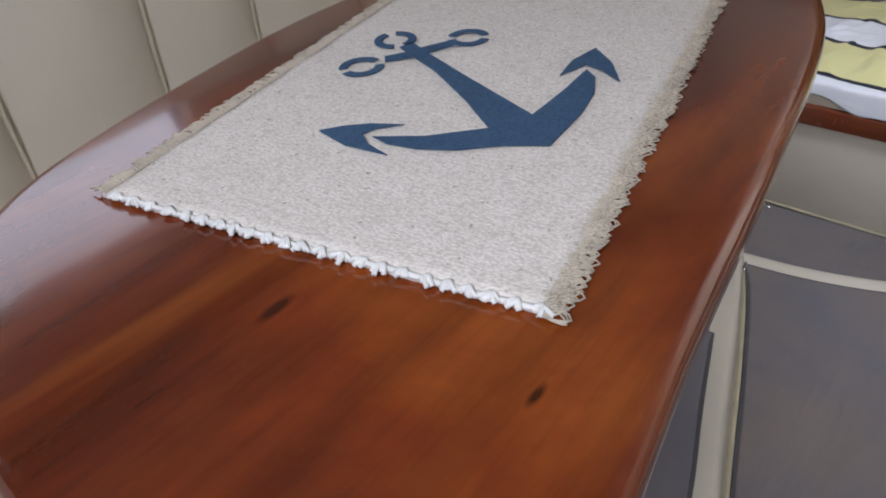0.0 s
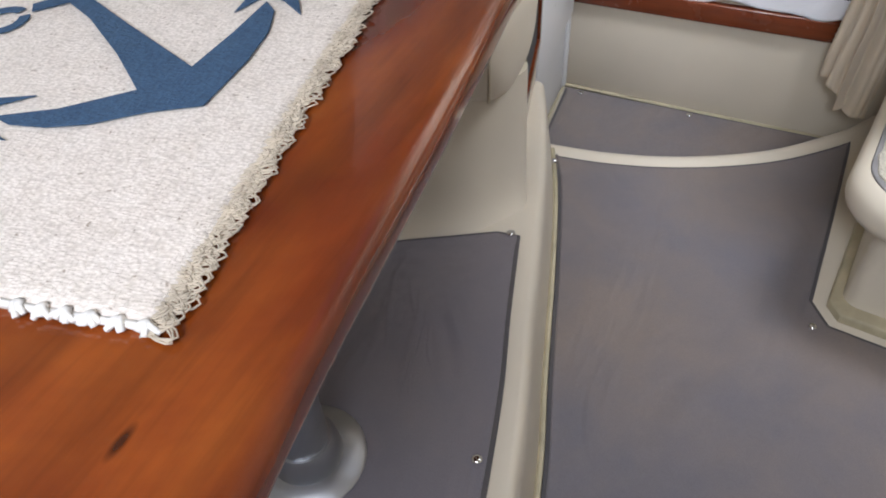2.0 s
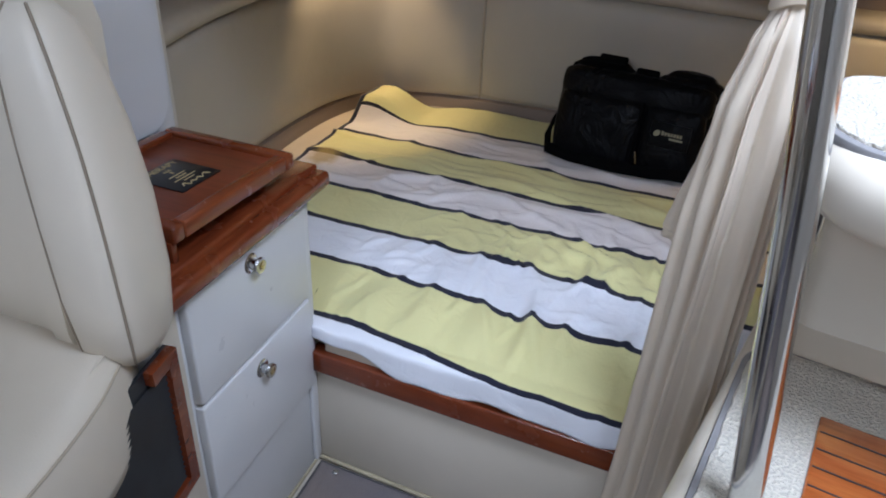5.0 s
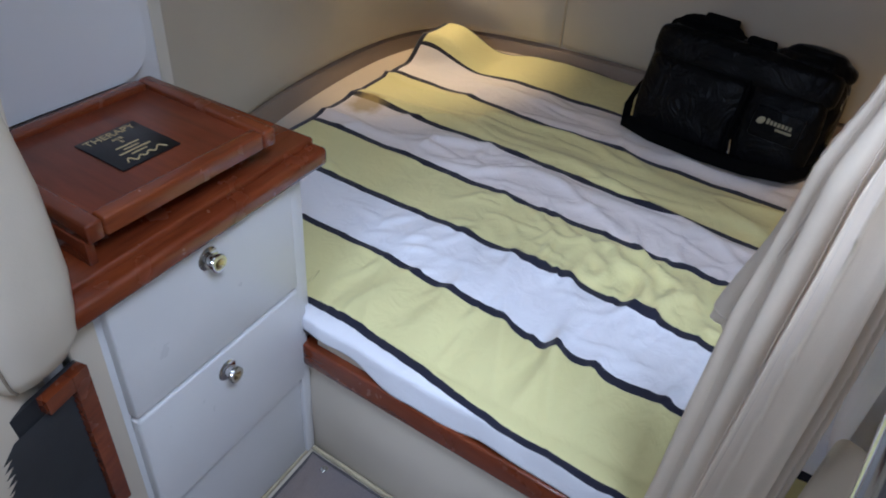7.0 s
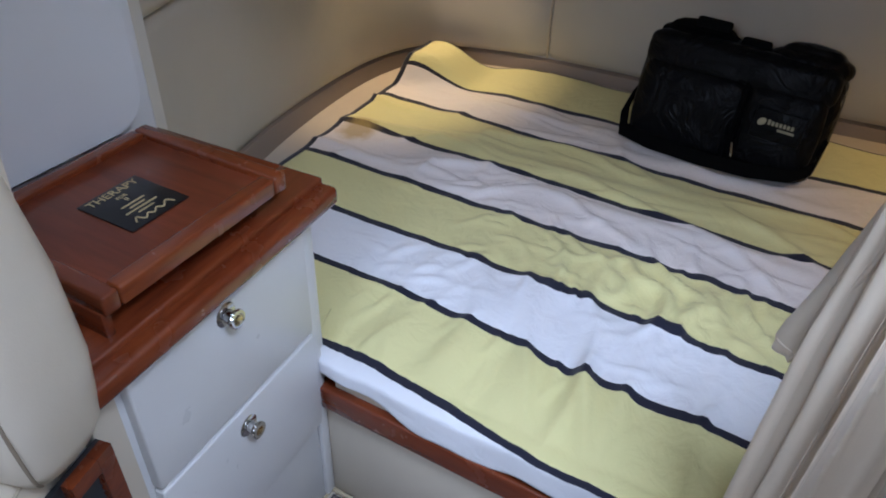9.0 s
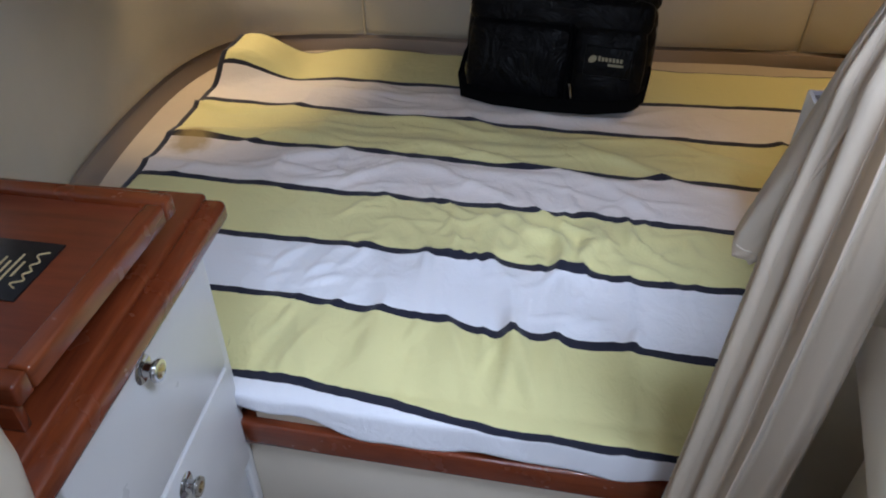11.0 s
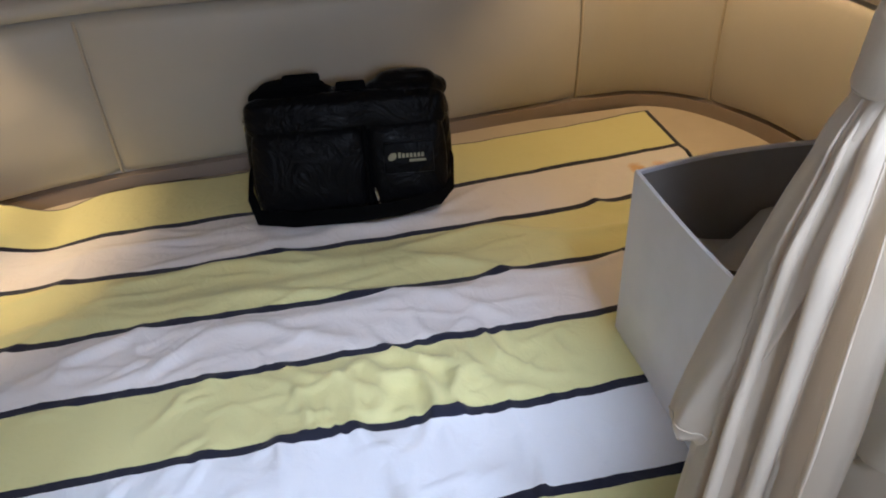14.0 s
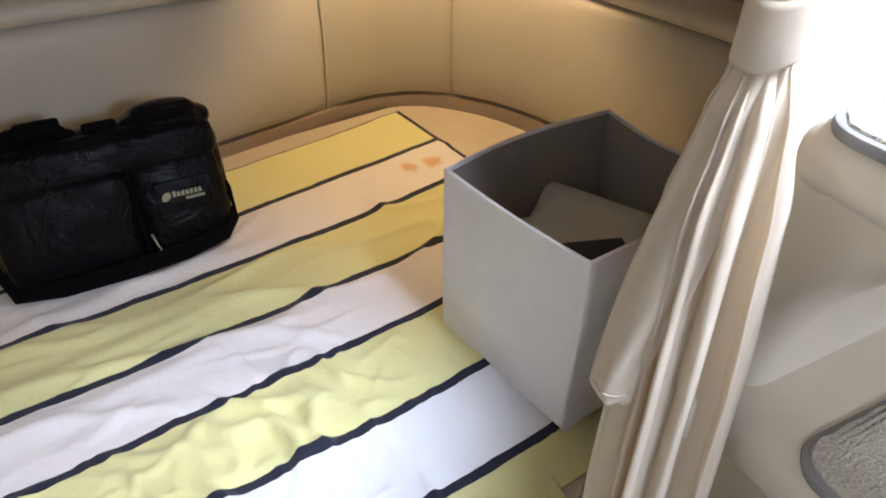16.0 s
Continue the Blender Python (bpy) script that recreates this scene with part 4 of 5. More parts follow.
def curtain_point(turn, t, out=0.0):
    """A point of the gathered cloth: turn runs once round it, t from the rod to the hem."""
    lean = 2 * math.pi * turn
    foot = 0.172 + 0.042 * math.cos(lean - math.pi) - 0.010 * math.sin(lean * 3)
    z = CURTAIN_TOP + (foot - CURTAIN_TOP) * t
    cx, cy, hw, hd = curtain_section(z)
    phase = FOLDS * turn + 0.55 * math.sin(lean * 2 + 0.7) + 0.35 * math.sin(lean * 5 + 2) + 0.22 * noise.noise((turn * 6, z * 2.2, 3))
    wave = 2 * math.pi * phase
    which = math.floor(phase + 0.5)
    loose = smooth01((hw - 0.020) / 0.03)
    depth = (0.46 + 0.20 * noise.noise((which * 1.7, z * 1.6, 9))) * (0.35 + 0.65 * loose)
    crest = 0.5 + 0.5 * math.cos(wave)
    r = 1.0 - depth * (1 - crest ** 0.62) + 0.05 * noise.noise((which * 3.1, z * 2.0, 5)) * loose
    r += 0.010 * noise.noise((turn * 40, z * 26, 2)) * crest
    if which % 4 == 1:
        r += 0.012 * crest * math.sin(z * 480 + 3 * noise.noise((turn * 9, z * 9, 0))) * loose
    a = lean - (0.11 + 0.03 * noise.noise((which * 2.3, z * 3, 7))) * math.sin(wave) - 0.16 * crest * loose * (0.6 + 0.4 * math.sin(which * 2.1))
    r += out / max(hw, 0.01)
    return Vector((cx + hw * r * math.cos(a), cy + hd * r * math.sin(a), z))


def curtain_cloth():
    count = FOLDS * 24
    rows = [k / 400 for k in range(401)]
    return loft([[curtain_point(i / count, t) for i in range(count)] for t in rows], True, False)


cl = part("cloth", curtain_cloth(), CURTAIN, curtain, "gathered cream satin in deep folds", 180)
for turn in (0.47, 0.66):
    part("seam", tube([curtain_point(turn, 0.50 + 0.49 * k / 60, 0.0006) for k in range(61)], 0.0009, 6), STITCH, cl, "stitched seam", 70)


def band():
    rings = []
    for z, g in ((1.080, 0.93), (1.083, 0.99), (1.100, 1.0), (1.122, 1.04), (1.128, 1.01)):
        rings.append([Vector((0.680 + 0.0245 * g * math.cos(a) + (z - 1.10) * 0.12, -0.087 + 0.0245 * g * math.sin(a), z + 0.006 * math.cos(a + 0.6) + 0.0015 * math.sin(3 * a))) for a in (2 * math.pi * k / 40 for k in range(40))])
    return loft(rings, True, False)


bd = part("tie_band", band(), CURTAIN, curtain, "smooth cream tie band", 70)
sm = bd.modifiers.new("thickness", 'SOLIDIFY')
sm.thickness = 0.003
FLAP_LEFT = catmull([(0.664, -0.076, 1.082), (0.645, -0.060, 1.00), (0.627, -0.047, 0.90), (0.614, -0.044, 0.84), (0.603, -0.045, 0.795), (0.600, -0.048, 0.778), (0.602, -0.054, 0.769)], 8)
FLAP_RIGHT = catmull([(0.672, -0.108, 1.082), (0.656, -0.110, 1.00), (0.636, -0.104, 0.90), (0.625, -0.094, 0.84), (0.618, -0.087, 0.795), (0.616, -0.084, 0.776), (0.613, -0.079, 0.766)], 8)


def flap_ring(i, grow=1.0, n=36):
    """Cross-section of the outer fold: a flattened tube with one crisp lip."""
    p, q = FLAP_LEFT[i], FLAP_RIGHT[i]
    mid, half = (p + q) / 2, (q - p) / 2
    side = Vector((-0.90, -0.42, 0.0))
    s = i / (len(FLAP_LEFT) - 1)
    thick = 0.009 * min(1.0, 0.45 + 2 * s) * (1.0 if s < 0.86 else 1 - 0.55 * ((s - 0.86) / 0.14) ** 2)
    ring = []
    for k in range(n):
        a = 2 * math.pi * k / n
        c, d = math.cos(a), math.sin(a)
        w = math.copysign(abs(c) ** 0.8, c)
        wrinkles = 0.0012 * math.sin(9 * c + 14 * s) + 0.0012 * noise.noise((c * 3, s * 16, 3))
        ring.append(mid + half * w * grow + side * ((thick * grow + wrinkles) * d + 0.004 * math.sin(math.pi * 1.4 * (w + 0.4))))
    return ring


fold = part("fold_end", loft([flap_ring(i) for i in range(len(FLAP_LEFT))]), CURTAIN, curtain, "stitched end of the outer fold", 180)
part("hem_stitch", tube(flap_ring(37, 1.02)[1:18], 0.0007, 6), STITCH, fold)

# ---- companionway stairs ----
stairs = thing("companionway_stairs", "cream moulded stairs with carpet and wood inlays", "stairs", pose(0.645, -0.70, 0, 0, 0, -8))


def tread_outline(v0, v1, u1, r, inset=0.0, n=10, side=None, back=0.0):
    """Outline of a tread: rounded front corner, and a rounded back corner where back is given."""
    pts = []
    u0 = inset if side is None else side
    v0 = v0 + inset
    rr = r - inset * 0.6
    for k in range(n + 1):
        a = radians(180 + 90 * k / n)
        pts.append((u0 + rr + rr * math.cos(a), v0 + rr + rr * math.sin(a)))
    pts.append((u1 * 0.5, v0 - 0.012))
    pts += [(u1, v0), (u1, v1 - back * 0.3)]
    if back:
        for k in range(7):
            a = radians(90 + 90 * k / 6)
            pts.append((u0 + back + back * math.cos(a), v1 - back + back * math.sin(a)))
    else:
        pts.append((u0 + 0.02, v1))
    return pts


def dense_outline(pts, step=0.03):
    out = []
    for a, b in zip(pts, pts[1:] + pts[:1]):
        m = max(1, int((Vector(b) - Vector(a)).length / step))
        out += [Vector(a).lerp(Vector(b), s / m) for s in range(m)]
    return out


U1 = 0.80
TREADS = ((-0.060, 0.407, 0.045, 0.040, 0.202, 0.64), (0.125, 0.716, 0.102, 0.262, 0.425, 0.64), (0.335, 1.025, 0.130, 0.470, 0.60, 0.62))
for v0, z, iu, iv0, iv1, vb in TREADS:
    tr = part("tread", slab(dense_outline(tread_outline(v0, vb, U1, 0.105, 0.0, 10, 0.008 if vb < 0.63 else -0.010)), z - 0.075, z - 0.004, 0.030, 6, 0.034), GELCOAT, stairs, "cream moulded tread with a rounded nosing", 60)
    part("edge_trim", slab(dense_outline(tread_outline(v0, min(v0 + 0.405, vb - 0.01), U1 - 0.004, 0.105, 0.030, 10, 0.012, 0.045)), z - 0.012, z - 0.0005, 0.003, 2), TRIM_GRAY, tr, "frayed grey carpet binding")
    bm = slab(dense_outline(tread_outline(v0, min(v0 + 0.398, vb - 0.017), U1 - 0.006, 0.105, 0.038, 10, 0.019, 0.040), 0.012), z - 0.010, z + 0.003, 0.003, 2)
    for vert in bm.verts:
        vert.co += Vector((noise.noise(vert.co * 60), noise.noise(vert.co * 60 + Vector((7, 0, 0))), 0)) * 0.0025
    part("carpet", bm, CARPET_BEIGE, tr, "worn beige berber carpet")
    inlay = part("inlay", rbox(iu, U1 - 0.06, iv0, iv1, z - 0.004, z + 0.007, 0.003, 2), TEAK, tr, "varnished wood inlay")
    for k in range(1, 6):
        w = iv0 + (iv1 - iv0) * k / 6
        part("groove", rbox(iu + 0.003, U1 - 0.063, w - 0.0009, w + 0.0009, z + 0.0055, z + 0.0076, 0), LOUVRE, inlay, "dark groove")
    part("inlay_edge", rbox(iu + 0.002, U1 - 0.062, iv0 - 0.003, iv0 + 0.003, z, z + 0.0072, 0.0015), PIPING, inlay)


def riser(v_low, v_high, z0, z1, u0, back):
    rings = []
    for t in range(9):
        s = t / 8
        z = z0 + (z1 - z0) * s
        v = v_low + (v_high - v_low) * s ** 2.2
        r = 0.03
        ring = [Vector((u0, back, z))]
        for k in range(7):
            a = radians(180 + 90 * k / 6)
            ring.append(Vector((u0 + r + r * math.cos(a), v + r + r * math.sin(a), z)))
        ring += [Vector((U1, v, z)), Vector((U1, back, z))]
        rings.append(ring)
    return loft(rings)


for lo, hi, z0, z1, u0 in ((0.022, -0.005, 0.10, 0.345, 0.062), (0.278, 0.195, 0.400, 0.655, 0.085), (0.600, 0.46, 0.709, 0.965, 0.045)):
    part("riser", riser(lo, hi, z0, z1, u0, 0.66), GELCOAT, stairs, "cream moulded riser", 50)
part("base_flange", slab(dense_outline([(0.045, 0.66), (0.045, 0.02), (0.07, -0.008), (U1, -0.008), (U1, 0.66)]), 0.098, 0.122, 0.006, 3), CAULK, stairs, "yellowed flange at the sole")

# handrail post on the second tread
rail = thing("handrail_post", "polished stainless handrail post on the stairs", "handrail", pose(0.741, -0.455, 0.716))
rail_path = catmull([(0, 0, 0), (-0.017, 0.010, 0.15), (-0.034, 0.020, 0.30), (-0.066, 0.040, 0.58), (-0.07, 0.06, 0.95), (-0.02, 0.12, 1.18), (0.06, 0.30, 1.26)], 8)
part("tube", tube(rail_path, 0.0145, 20), CHROME, rail, "polished stainless tube", 70)
part("foot_ring", disc(None, (0, 0, 0.002), 0.0172, 0.005, 24, [(0, 1), (0.5, 1), (1, 0.8)]), CHROME, rail)

# ---- dinette: table, mat, settee ----
TABLE = catmull([(0.04, -0.902), (0.130, -0.912), (0.186, -0.955), (0.232, -1.05), (0.264, -1.17), (0.293, -1.39), (0.314, -1.58), (0.331, -1.70), (0.331, -1.765), (0.295, -1.814), (0.17, -1.835), (0.02, -1.820), (-0.08, -1.770), (-0.145, -1.69), (-0.188, -1.53), (-0.214, -1.35), (-0.205, -1.16), (-0.165, -1.00), (-0.11, -0.93), (-0.03, -0.905)], 7, True)
table = thing("dinette_table", "oval varnished mahogany dinette table on a steel pedestal", "table", pose(0, 0, 0))
part("tabletop", slab(TABLE, 0.872, 0.911, 0.014, 6, 0.017), MAHOGANY, table, "glossy varnished mahogany top", 70)
part("pedestal", tube([(0.045, -1.385, 0.27), (0.045, -1.385, 0.60), (0.045, -1.385, 0.873)], 0.036, 24), STEEL, table, "satin aluminium pedestal", 70)
part("pedestal_foot", disc(None, (0.045, -1.385, 0.262), 0.080, 0.060, 30, [(0, 1), (0.12, 1), (0.2, 0.94), (0.3, 0.62), (0.85, 0.56), (1, 0.50)]), STEEL, table)

placemat = thing("woven_placemat", "fringed natural cotton placemat with a blue anchor print", "placemat", pose(-0.073, -1.674, 0.9115, 0, 0, 11.5))
MW, ML = 0.337, 0.508


def mat_cloth():
    bm = bmesh.new()
    rows = []
    for j in range(41):
        rows.append([Vector((0.006 + (MW - 0.020) * i / 30 + 0.002 * noise.noise((j * 0.4, 2, i * 0.02)), ML * j / 40, 0.0035 + 0.0012 * noise.noise((i * 0.3, j * 0.3, 0)))) for i in range(31)])
    loft(rows, False, False, bm)
    loft([[p - Vector((0, 0, 0.0035)) for p in rows[0]], rows[0]], False, False, bm)
    loft([rows[-1], [p - Vector((0, 0, 0.0035)) for p in rows[-1]]], False, False, bm)
    loft([[r[0] - Vector((0, 0, 0.0035)) for r in rows], [r[0] for r in rows]], False, False, bm)
    loft([[r[-1] for r in rows], [r[-1] - Vector((0, 0, 0.0035)) for r in rows]], False, False, bm)
    bmesh.ops.remove_doubles(bm, verts=bm.verts, dist=0.0001)
    return bm


cloth = part("cloth", mat_cloth(), MAT, placemat, "", 180)


def curved(points, n=5):
    return [(p.x, p.y) for p in catmull(points, n, True)]


def anchor():
    z = 0.0052
    bm = flat_shape([(0.071, 0.289), (0.076, 0.304), (0.106, 0.285), (0.159, 0.254), (0.240, 0.209), (0.247, 0.255), (0.251, 0.300), (0.263, 0.288), (0.272, 0.260), (0.274, 0.224), (0.270, 0.171), (0.238, 0.158), (0.208, 0.140), (0.183, 0.132), (0.158, 0.130), (0.142, 0.135), (0.179, 0.150), (0.218, 0.178), (0.179, 0.214), (0.129, 0.254), (0.101, 0.271)], z)
    flat_shape([(0.097, 0.128), (0.111, 0.141), (0.129, 0.152), (0.155, 0.160), (0.137, 0.147), (0.132, 0.136), (0.146, 0.124), (0.167, 0.116), (0.129, 0.117)], z, bm=bm)
    flat_shape([(0.234, 0.281), (0.233, 0.313), (0.243, 0.346), (0.267, 0.320), (0.285, 0.286), (0.264, 0.303), (0.247, 0.310)], z, bm=bm)
    flat_shape([(0.088, 0.286), (0.069, 0.266), (0.076, 0.256), (0.098, 0.276)], z + 0.0001, bm=bm)
    flat_shape([(0.090, 0.293), (0.108, 0.318), (0.119, 0.312), (0.100, 0.283)], z + 0.0001, bm=bm)
    for cx, cy, gap in ((0.057, 0.304, -0.8), (0.061, 0.240, 0.9), (0.122, 0.332, 0.4)):
        for a0, a1 in ((0.35, 2.9), (3.45, 6.0)):
            outer, inner = [], []
            for k in range(11):
                a = a0 + (a1 - a0) * k / 10 + gap
                outer.append((cx + 0.0205 * math.cos(a), cy + 0.0205 * math.sin(a)))
                inner.append((cx + 0.0125 * math.cos(a), cy + 0.0125 * math.sin(a)))
            flat_shape(outer + inner[::-1], z, bm=bm)
    return bm


printed = anchor()
for vert in printed.verts:
    u, v = vert.co.x * 0.968 - 0.004, vert.co.y - 0.004
    vert.co.x, vert.co.y = u + 0.037 * v + 0.007, v - 0.037 * u + 0.003
part("anchor_print", printed, MAT_BLUE, placemat, "faded blue anchor print")


def yarn(bm, p, d, length, r, rng, curl=0.5, lift=0.004):
    """One short bent thread."""
    pts = []
    side = Vector((-d.y, d.x, 0)) * rng.uniform(-curl, curl)
    for k in range(5):
        s = k / 4
        pts.append(p + d * length * s + side * length * s * s + Vector((0, 0, lift * math.sin(math.pi * (0.2 + 0.75 * s)))))
    tube(pts, r, 5, bm)


def yarn_loop(bm, p, out, along, length, r, rng):
    """One soft loop of yarn, leaning along the edge."""
    lean = rng.uniform(-0.6, 0.6)
    pts = []
    for k in range(7):
        a = math.pi * k / 6
        pts.append(p + out * length * math.sin(a) + along * length * (0.30 * -math.cos(a) + lean * math.sin(a)) + Vector((0, 0, 0.0008 + 0.003 * math.sin(a) * rng.uniform(0.4, 1.0))))
    tube(pts, r, 5, bm)


rng = random.Random(5)
ALONG = Vector((0, 1, 0))
fr = bmesh.new()
for k in range(820):
    y = ML * k / 819
    yarn_loop(fr, Vector((MW - 0.017 + rng.uniform(-0.003, 0.002), y, 0.0015)), Vector((1, 0, 0)), ALONG, rng.uniform(0.006, 0.018), 0.0006, rng)
part("fringe", fr, YARN_TAN, placemat, "tan looped fringe", 180)
fr = bmesh.new()
for k in range(420):
    y = ML * k / 419
    yarn(fr, Vector((0.010, y + rng.uniform(-0.0008, 0.0008), 0.0022)), Vector((-1, rng.uniform(-0.35, 0.35), 0)), rng.uniform(0.009, 0.017), 0.0007, rng, 0.35, 0.003)
part("fringe", fr, YARN_TAN, placemat, "tan straight fringe", 180)
for y0, dy in ((0.0, -1), (ML, 1)):
    fr = bmesh.new()
    x = 0.012
    while x < MW - 0.012:
        w = rng.uniform(0.010, 0.017)
        for s in range(9):
            yarn(fr, Vector((x + w * 0.5 + rng.uniform(-0.001, 0.001), y0 - dy * 0.003, 0.002)), Vector((rng.uniform(-0.75, 0.75), dy, 0)), rng.uniform(0.003, 0.007), 0.0017, rng, 0.8, 0.003)
        x += w
    tube([(0.012 + (MW - 0.024) * k / 20, y0 - dy * 0.001, 0.0025 + 0.0006 * math.sin(k)) for k in range(21)], 0.0022, 6, fr)
    part("hem_tuft", fr, YARN_WHITE, placemat, "white knotted hem tufts", 180)

settee = thing("curved_settee", "cream vinyl wraparound settee round the table", "settee", pose(0, 0, 0))
FRONT = catmull([(0.010, -0.455), (0.058, -0.545), (0.092, -0.65), (0.110, -0.75), (0.104, -0.835), (0.048, -0.868), (-0.10, -0.945), (-0.215, -1.08), (-0.27, -1.25), (-0.29, -1.5), (-0.29, -1.9), (-0.29, -2.6)], 6)
BACK = catmull([(-0.030, -0.41), (-0.034, -0.41), (-0.038, -0.41), (-0.06, -0.41), (-0.10, -0.41), (-0.16, -0.41), (-0.32, -0.43), (-0.47, -0.55), (-0.55, -0.80), (-0.58, -1.2), (-0.59, -1.9), (-0.59, -2.6)], 6)


def seat_cushion():
    """Padded seat: crowned top, rolled front edge, boxing below."""
    rings = []
    for i, (f, b) in enumerate(zip(FRONT, BACK)):
        f, b = f.to_3d(), b.to_3d()
        d = (b - f)
        ring = []
        for s, z in ((0.04, 0.505), (0.006, 0.507), (-0.018, 0.530), (-0.028, 0.575), (-0.024, 0.618), (-0.013, 0.641), (-0.002, 0.649), (0.020, 0.654), (0.08, 0.661), (0.4, 0.667), (0.8, 0.660), (1.0, 0.655), (1.0, 0.505)):
            ring.append(f + (d.normalized() * s if s < 0.3 else d * s) + Vector((0, 0, z)))
        rings.append(ring)
    return loft(rings)


part("seat", seat_cushion(), VINYL, settee, "crowned cream vinyl seat cushion", 70)
pip = [f.to_3d() + (b - f).to_3d().normalized() * -0.007 + Vector((0, 0, 0.6455)) for f, b in zip(FRONT, BACK)]
part("seat_piping", tube(pip, 0.0022, 8), PIPING, settee, "stitched piping", 70)
part("seat_seam", tube([FRONT[26].to_3d() + (FRONT[26] - BACK[26]).to_3d().normalized() * o + Vector((0, 0, z)) for o, z in ((0.006, 0.646), (0.018, 0.632), (0.025, 0.60), (0.028, 0.57), (0.019, 0.532), (0.004, 0.510))], 0.0028, 8), PIPING, settee)
BASE_FRONT = catmull([(-0.030, -0.46), (-0.050, -0.62), (0.040, -0.715), (0.138, -0.775), (0.106, -0.852), (0.046, -0.918), (-0.10, -0.995), (-0.215, -1.095), (-0.27, -1.25), (-0.29, -1.5), (-0.29, -1.9), (-0.29, -2.6)], 6)


def seat_base():
    rings = []
    for f, b in zip(BASE_FRONT, BACK):
        f, b = f.to_3d(), b.to_3d()
        d = (b - f).normalized()
        rings.append([f + d * o + Vector((0, 0, z)) for o, z in ((-0.008, 0.250), (0.004, 0.262), (0.020, 0.290), (0.028, 0.34), (0.036, 0.42), (0.044, 0.515))] + [b + Vector((0, 0, 0.515)), b + Vector((0, 0, 0.25))])
    return loft(rings)


part("base", seat_base(), GELCOAT, settee, "cream moulded settee base", 70)


def backrest(i0, i1, name, thick0=0.085, top=1.065):
    """A length of padded backrest with rounded top, leaning outward."""
    rings = []
    count = i1 - i0
    for i in range(i0, i1 + 1):
        p = BACK[i].to_3d()
        f = FRONT[i].to_3d()
        d = (f - p).normalized() if i > 18 else Vector((0, -1, 0))
        e = min(i - i0 + (2 if i0 == 0 else 0), i1 - i)
        k = (0.86, 0.97, 1.0)[min(e, 2)]
        th = thick0 * k
        rings.append([p + d * o + Vector((0, 0, z)) for o, z in ((0.0, 0.60), (th * 0.9, 0.60), (th * 1.08, 0.68), (th * 1.05, 0.80), (th * 0.85, 0.93), (th * 0.60, 1.02), (th * 0.30, top), (0.0, top + 0.006), (-0.04, top - 0.005), (-0.05, top - 0.04), (-0.03, 0.60))])
    return part(name, loft(rings), VINYL, settee, "padded cream vinyl back panel", 70)


for a, b in ((0, 36), (36, 46), (46, 50), (50, 53), (53, 55), (55, 57), (57, 60), (60, 66)):
    backrest(a, b, "backrest")
for s in (36, 46, 50, 53, 55, 57, 60):
    p, f = BACK[s].to_3d(), FRONT[s].to_3d()
    d = (f - p).normalized() if s > 18 else Vector((0, -1, 0))
    part("back_piping", tube([p + d * o + Vector((0, 0, z)) for o, z in ((0.075, 0.66), (0.083, 0.80), (0.066, 0.93), (0.045, 1.03), (0.0, 1.071))], 0.003, 8), PIPING, settee, "piping between panels", 70)


END_ALONG, END_OUT = Vector((0.222, -0.975, 0)), Vector((0.975, 0.222, 0))
END_RINGS = ((0.632, 0.022, 0.030, 0.0), (0.640, 0.036, 0.044, 0.0), (0.665, 0.047, 0.057, 0.0), (0.74, 0.052, 0.065, 0.0), (0.84, 0.052, 0.064, 0.003), (0.93, 0.049, 0.057, 0.010), (1.00, 0.042, 0.048, 0.018), (1.045, 0.032, 0.037, 0.024), (1.068, 0.016, 0.020, 0.028))


def end_point(z, w, dd, lean, a):
    ca, sa = math.cos(a), math.sin(a)
    return Vector((0.007 - lean, -0.446 - lean * 0.3, z)) + END_OUT * w * math.copysign(abs(ca) ** 0.6, ca) + END_ALONG * dd * math.copysign(abs(sa) ** 0.75, sa)


def end_roll():
    """Rolled end of the backrest beside the cabinet."""
    return loft([[end_point(z, w, dd, lean, 2 * math.pi * k / 32) for k in range(32)] for z, w, dd, lean in END_RINGS])


part("end_roll", end_roll(), VINYL, settee, "rolled cream vinyl end of the backrest", 80)
for ang in (50, 118):
    part("end_seam", tube(catmull([end_point(z, w * 0.99, dd * 0.99, lean, radians(ang)) for z, w, dd, lean in END_RINGS[1:]], 4), 0.0018, 8), SEAM, settee, "", 70)

# louvred locker panel in the settee's end
grille = thing("louvre_panel", "black louvred panel in a mahogany frame under the settee end", "panel", pose(0, 0, 0, 0, 0, 0))
GP, GQ = Vector((0.008, -0.399, 0)), Vector((0.060, -0.627, 0))
gd = (GQ - GP).normalized()
gn = Vector((-gd.y, gd.x, 0))
gn = gn if gn.x > 0 else -gn


def board(a, b, z0, z1, depth, out=0.0):
    p, q = GP + gd * a + gn * out, GP + gd * b + gn * out
    return loft([[p + Vector((0, 0, z0)), q + Vector((0, 0, z0)), q + Vector((0, 0, z1)), p + Vector((0, 0, z1))], [p + gn * depth + Vector((0, 0, z0)), q + gn * depth + Vector((0, 0, z0)), q + gn * depth + Vector((0, 0, z1)), p + gn * depth + Vector((0, 0, z1))]])


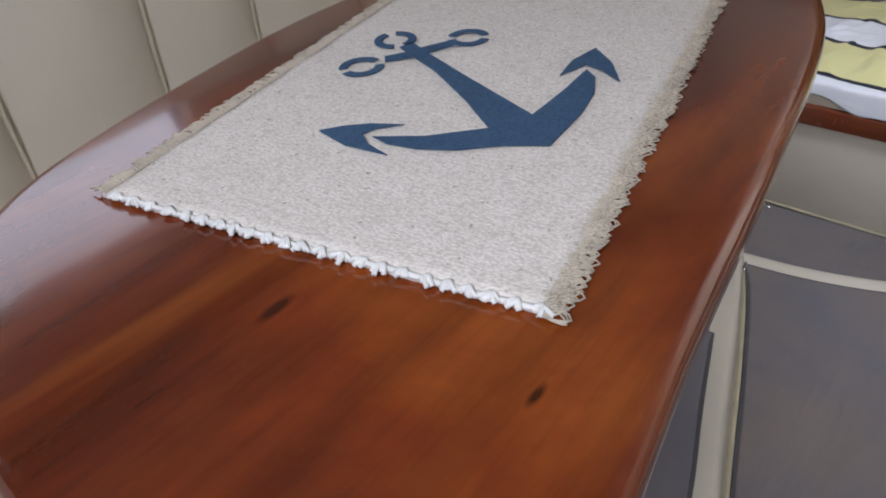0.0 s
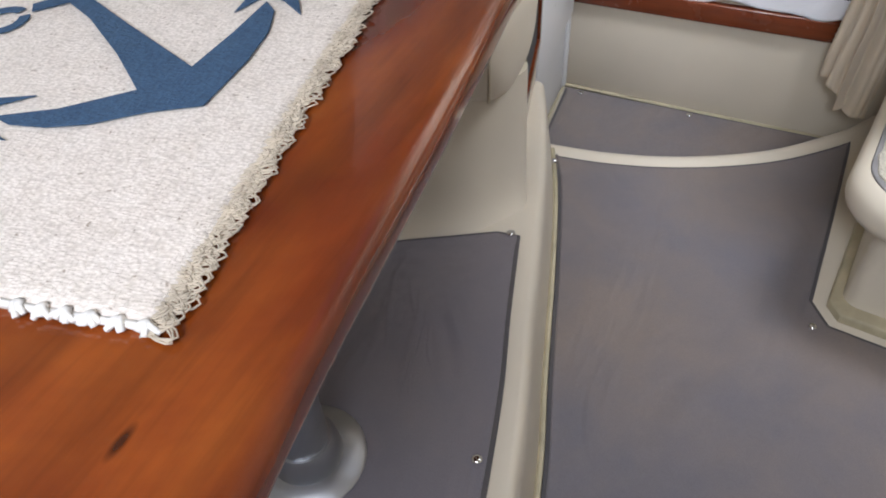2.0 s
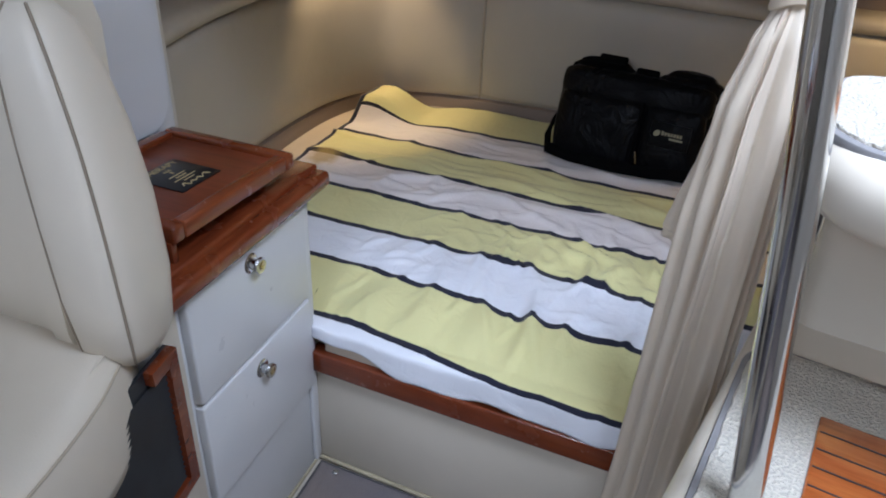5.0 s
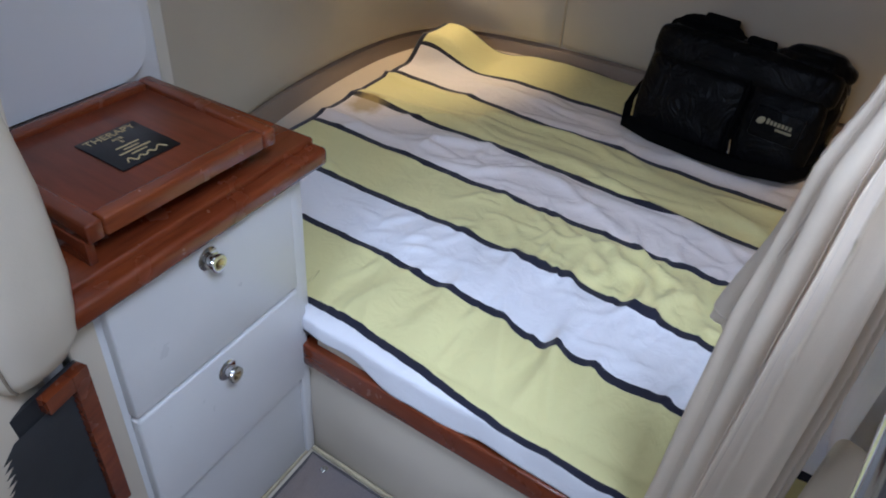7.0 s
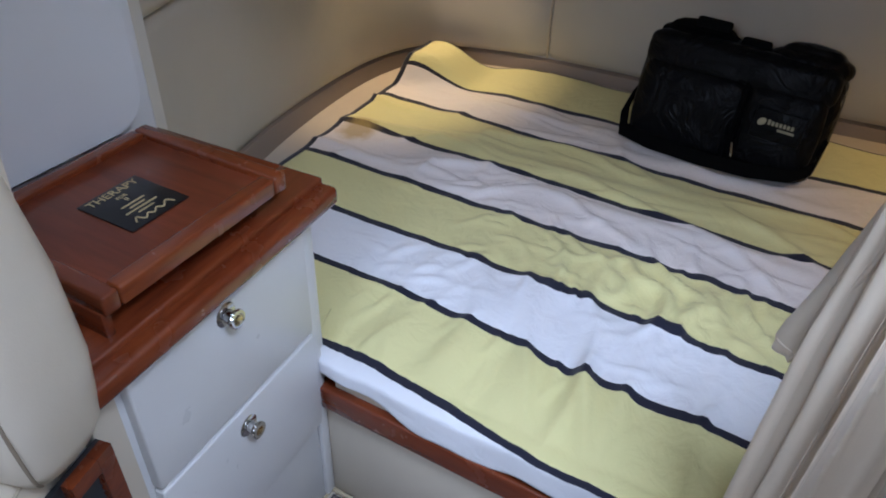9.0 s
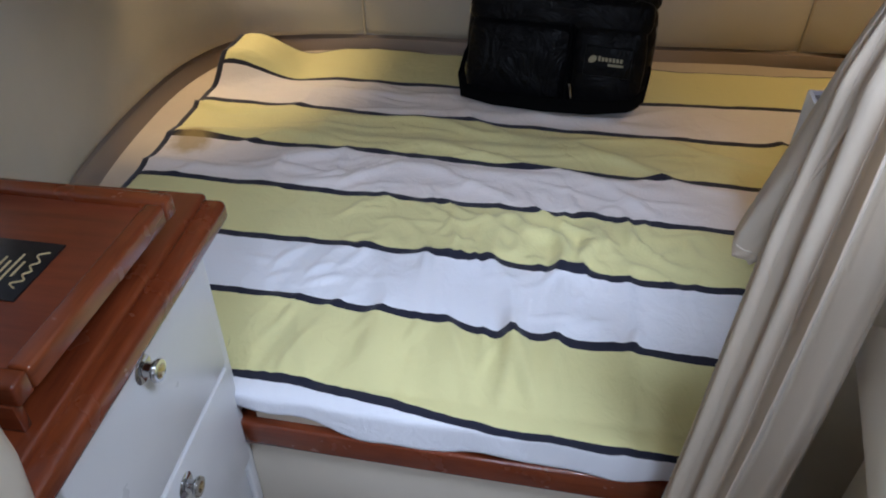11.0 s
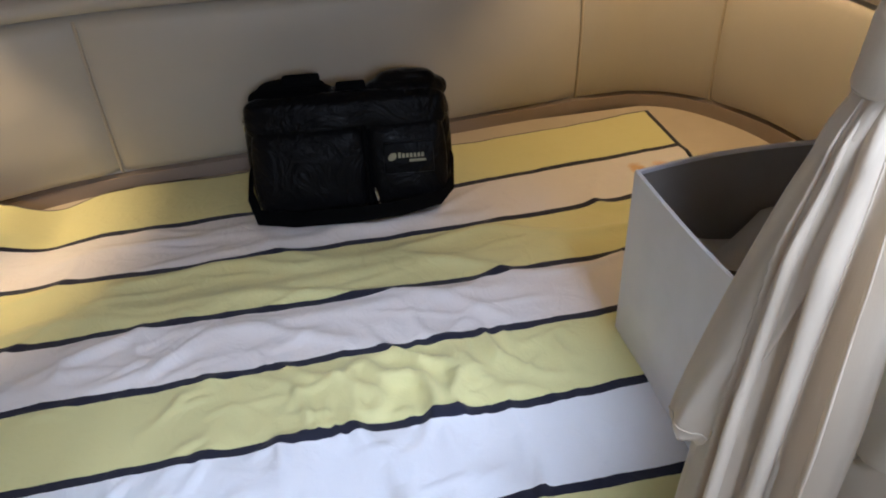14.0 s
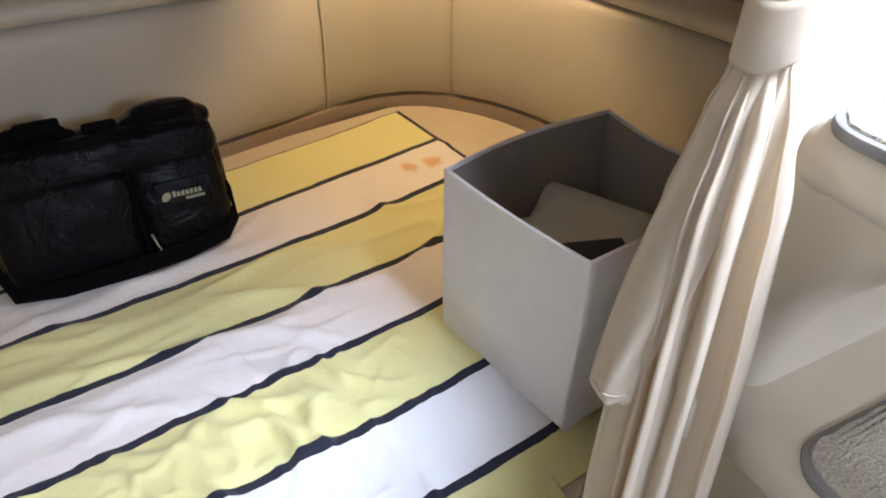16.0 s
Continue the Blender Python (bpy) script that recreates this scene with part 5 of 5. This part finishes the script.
part("backing", board(0.0, 0.24, 0.352, 0.605, 0.006), LOUVRE, grille)
part("frame_post", board(0.0, 0.022, 0.352, 0.605, 0.014, 0.006), MAHOGANY_Y, grille, "mahogany frame")
for z0, z1, end in ((0.352, 0.372, 0.24), (0.584, 0.605, 0.06)):
    part("frame_rail", board(0.0225, end, z0, z1, 0.014, 0.006), MAHOGANY_Y, grille, "mahogany frame")
for k in range(20):
    z = 0.376 + k * 0.0102
    p, q = GP + gd * 0.023 + gn * 0.006, GP + gd * 0.235 + gn * 0.006
    part("slat", loft([[p + Vector((0, 0, z)), q + Vector((0, 0, z))], [p + gn * 0.008 + Vector((0, 0, z - 0.001)), q + gn * 0.008 + Vector((0, 0, z - 0.001))], [p + gn * 0.002 + Vector((0, 0, z + 0.008)), q + gn * 0.002 + Vector((0, 0, z + 0.008))]], False, False), LOUVRE, grille)
part("panel", board(0.0, 0.24, 0.252, 0.351, 0.012), GELCOAT, grille, "cream moulded panel below the louvre")

# ---- carpets with snap fasteners ----


def carpet_piece(name, outline, z, label, material=None):
    ring = [Vector((p[0], p[1], 0)) for p in outline]
    th = thing(name, label, "carpet", pose(0, 0, 0))
    part("binding", slab(ring, z, z + 0.007, 0.003, 3), CARPET_EDGE, th, "dark stitched binding")
    inner = offset_ring(ring, 0.007)
    bm = slab(inner, z + 0.001, z + 0.0095, 0.004, 3)
    part("top", bm, material or CARPET_GRAY, th, "grey cut pile")
    return th


def snap(th, x, y, z):
    s = part("snap", disc(None, (x, y, z), 0.0075, 0.006, 16, [(0, 1), (0.35, 1), (0.6, 0.82), (0.75, 0.55), (0.78, 0.30), (0.7, 0.1)]), CHROME, th, "steel snap fastener")
    return s


low_edge = [p for p in STEP_EDGE if p.x > 0.03]
c_low = carpet_piece("entry_carpet", dense_outline([(-0.014, -0.012), (0.70, -0.012), (0.712, -0.075)] + [(p.x - 0.003, p.y + 0.010) for p in reversed(low_edge) if p.x < 0.68] + [(0.010, -0.365)]), -0.009, "grey carpet piece snapped to the lower sole")
for x, y in ((0.036, -0.034), (0.332, -0.034)):
    snap(c_low, x, y, 0.001)
inner_edge = []
for i, p in enumerate(STEP_EDGE):
    t = (STEP_EDGE[min(i + 1, len(STEP_EDGE) - 1)] - STEP_EDGE[max(i - 1, 0)]).normalized()
    q = p + Vector((t.y, -t.x)) * 0.052
    if 0.08 < q.x < 0.70:
        inner_edge.append((q.x, q.y))
right = [(0.70, -0.20), (0.685, -0.45), (0.668, -0.69), (0.70, -0.738), (1.55, -0.86), (1.55, -4.1)]
left = [(p.x + 0.010, p.y) for p in reversed(RISER_FOOT) if -4.1 < p.y < -0.50]
c_main = carpet_piece("saloon_carpet", dense_outline(inner_edge + right + left, 0.05), 0.103, "grey saloon carpet with faded stains, snapped to the sole")
for x, y in ((0.100, -0.478), (0.672, -0.756), (0.80, -0.770)):
    snap(c_main, x, y, 0.1135)
fr_in = [(0.120, -0.878), (0.045, -0.920), (-0.04, -0.968), (-0.115, -1.025), (-0.180, -1.10), (-0.225, -1.22), (-0.245, -1.40), (-0.25, -1.9), (-0.25, -3.0)]
edge_in = [(p.x - 0.030, p.y) for p in reversed(PLAT_EDGE) if -3.0 < p.y < -0.86]
c_plat = carpet_piece("dinette_carpet", dense_outline([(p.x, p.y) for p in catmull(fr_in, 5)] + edge_in, 0.05), 0.2575, "grey carpet piece under the dinette table", CARPET_CREASED)
folds = bmesh.new()
fold_rng = random.Random(8)
for k in range(11):
    x0, y0 = -0.04 + 0.014 * k + fold_rng.uniform(-0.01, 0.01), -0.97 - 0.012 * k + fold_rng.uniform(-0.03, 0.03)
    ang, length, width, high = radians(-78 + 1.0 * k + fold_rng.uniform(-8, 8)), fold_rng.uniform(0.10, 0.22), fold_rng.uniform(0.008, 0.014), fold_rng.uniform(0.0012, 0.0026)
    d, n_ = Vector((math.cos(ang), math.sin(ang), 0)), Vector((-math.sin(ang), math.cos(ang), 0))
    rows = []
    for i in range(13):
        s_ = i / 12
        rise = math.sin(math.pi * s_)
        c = Vector((x0, y0, 0.2672)) + d * length * s_ + n_ * 0.012 * math.sin(3 * s_ + k)
        rows.append([c + n_ * width * w * (0.4 + 0.6 * rise) + Vector((0, 0, high * rise * (math.cos(w * math.pi) + 1) / 2 - 0.0004)) for w in (-1, -0.66, -0.33, 0, 0.33, 0.66, 1)])
    loft(rows, False, False, folds)
part("crease", folds, CARPET_CREASED, c_plat, "soft creases in the pile", 180)
for x, y in ((0.146, -0.880), (0.258, -1.30), (-0.155, -1.095)):
    snap(c_plat, x, y, 0.268)
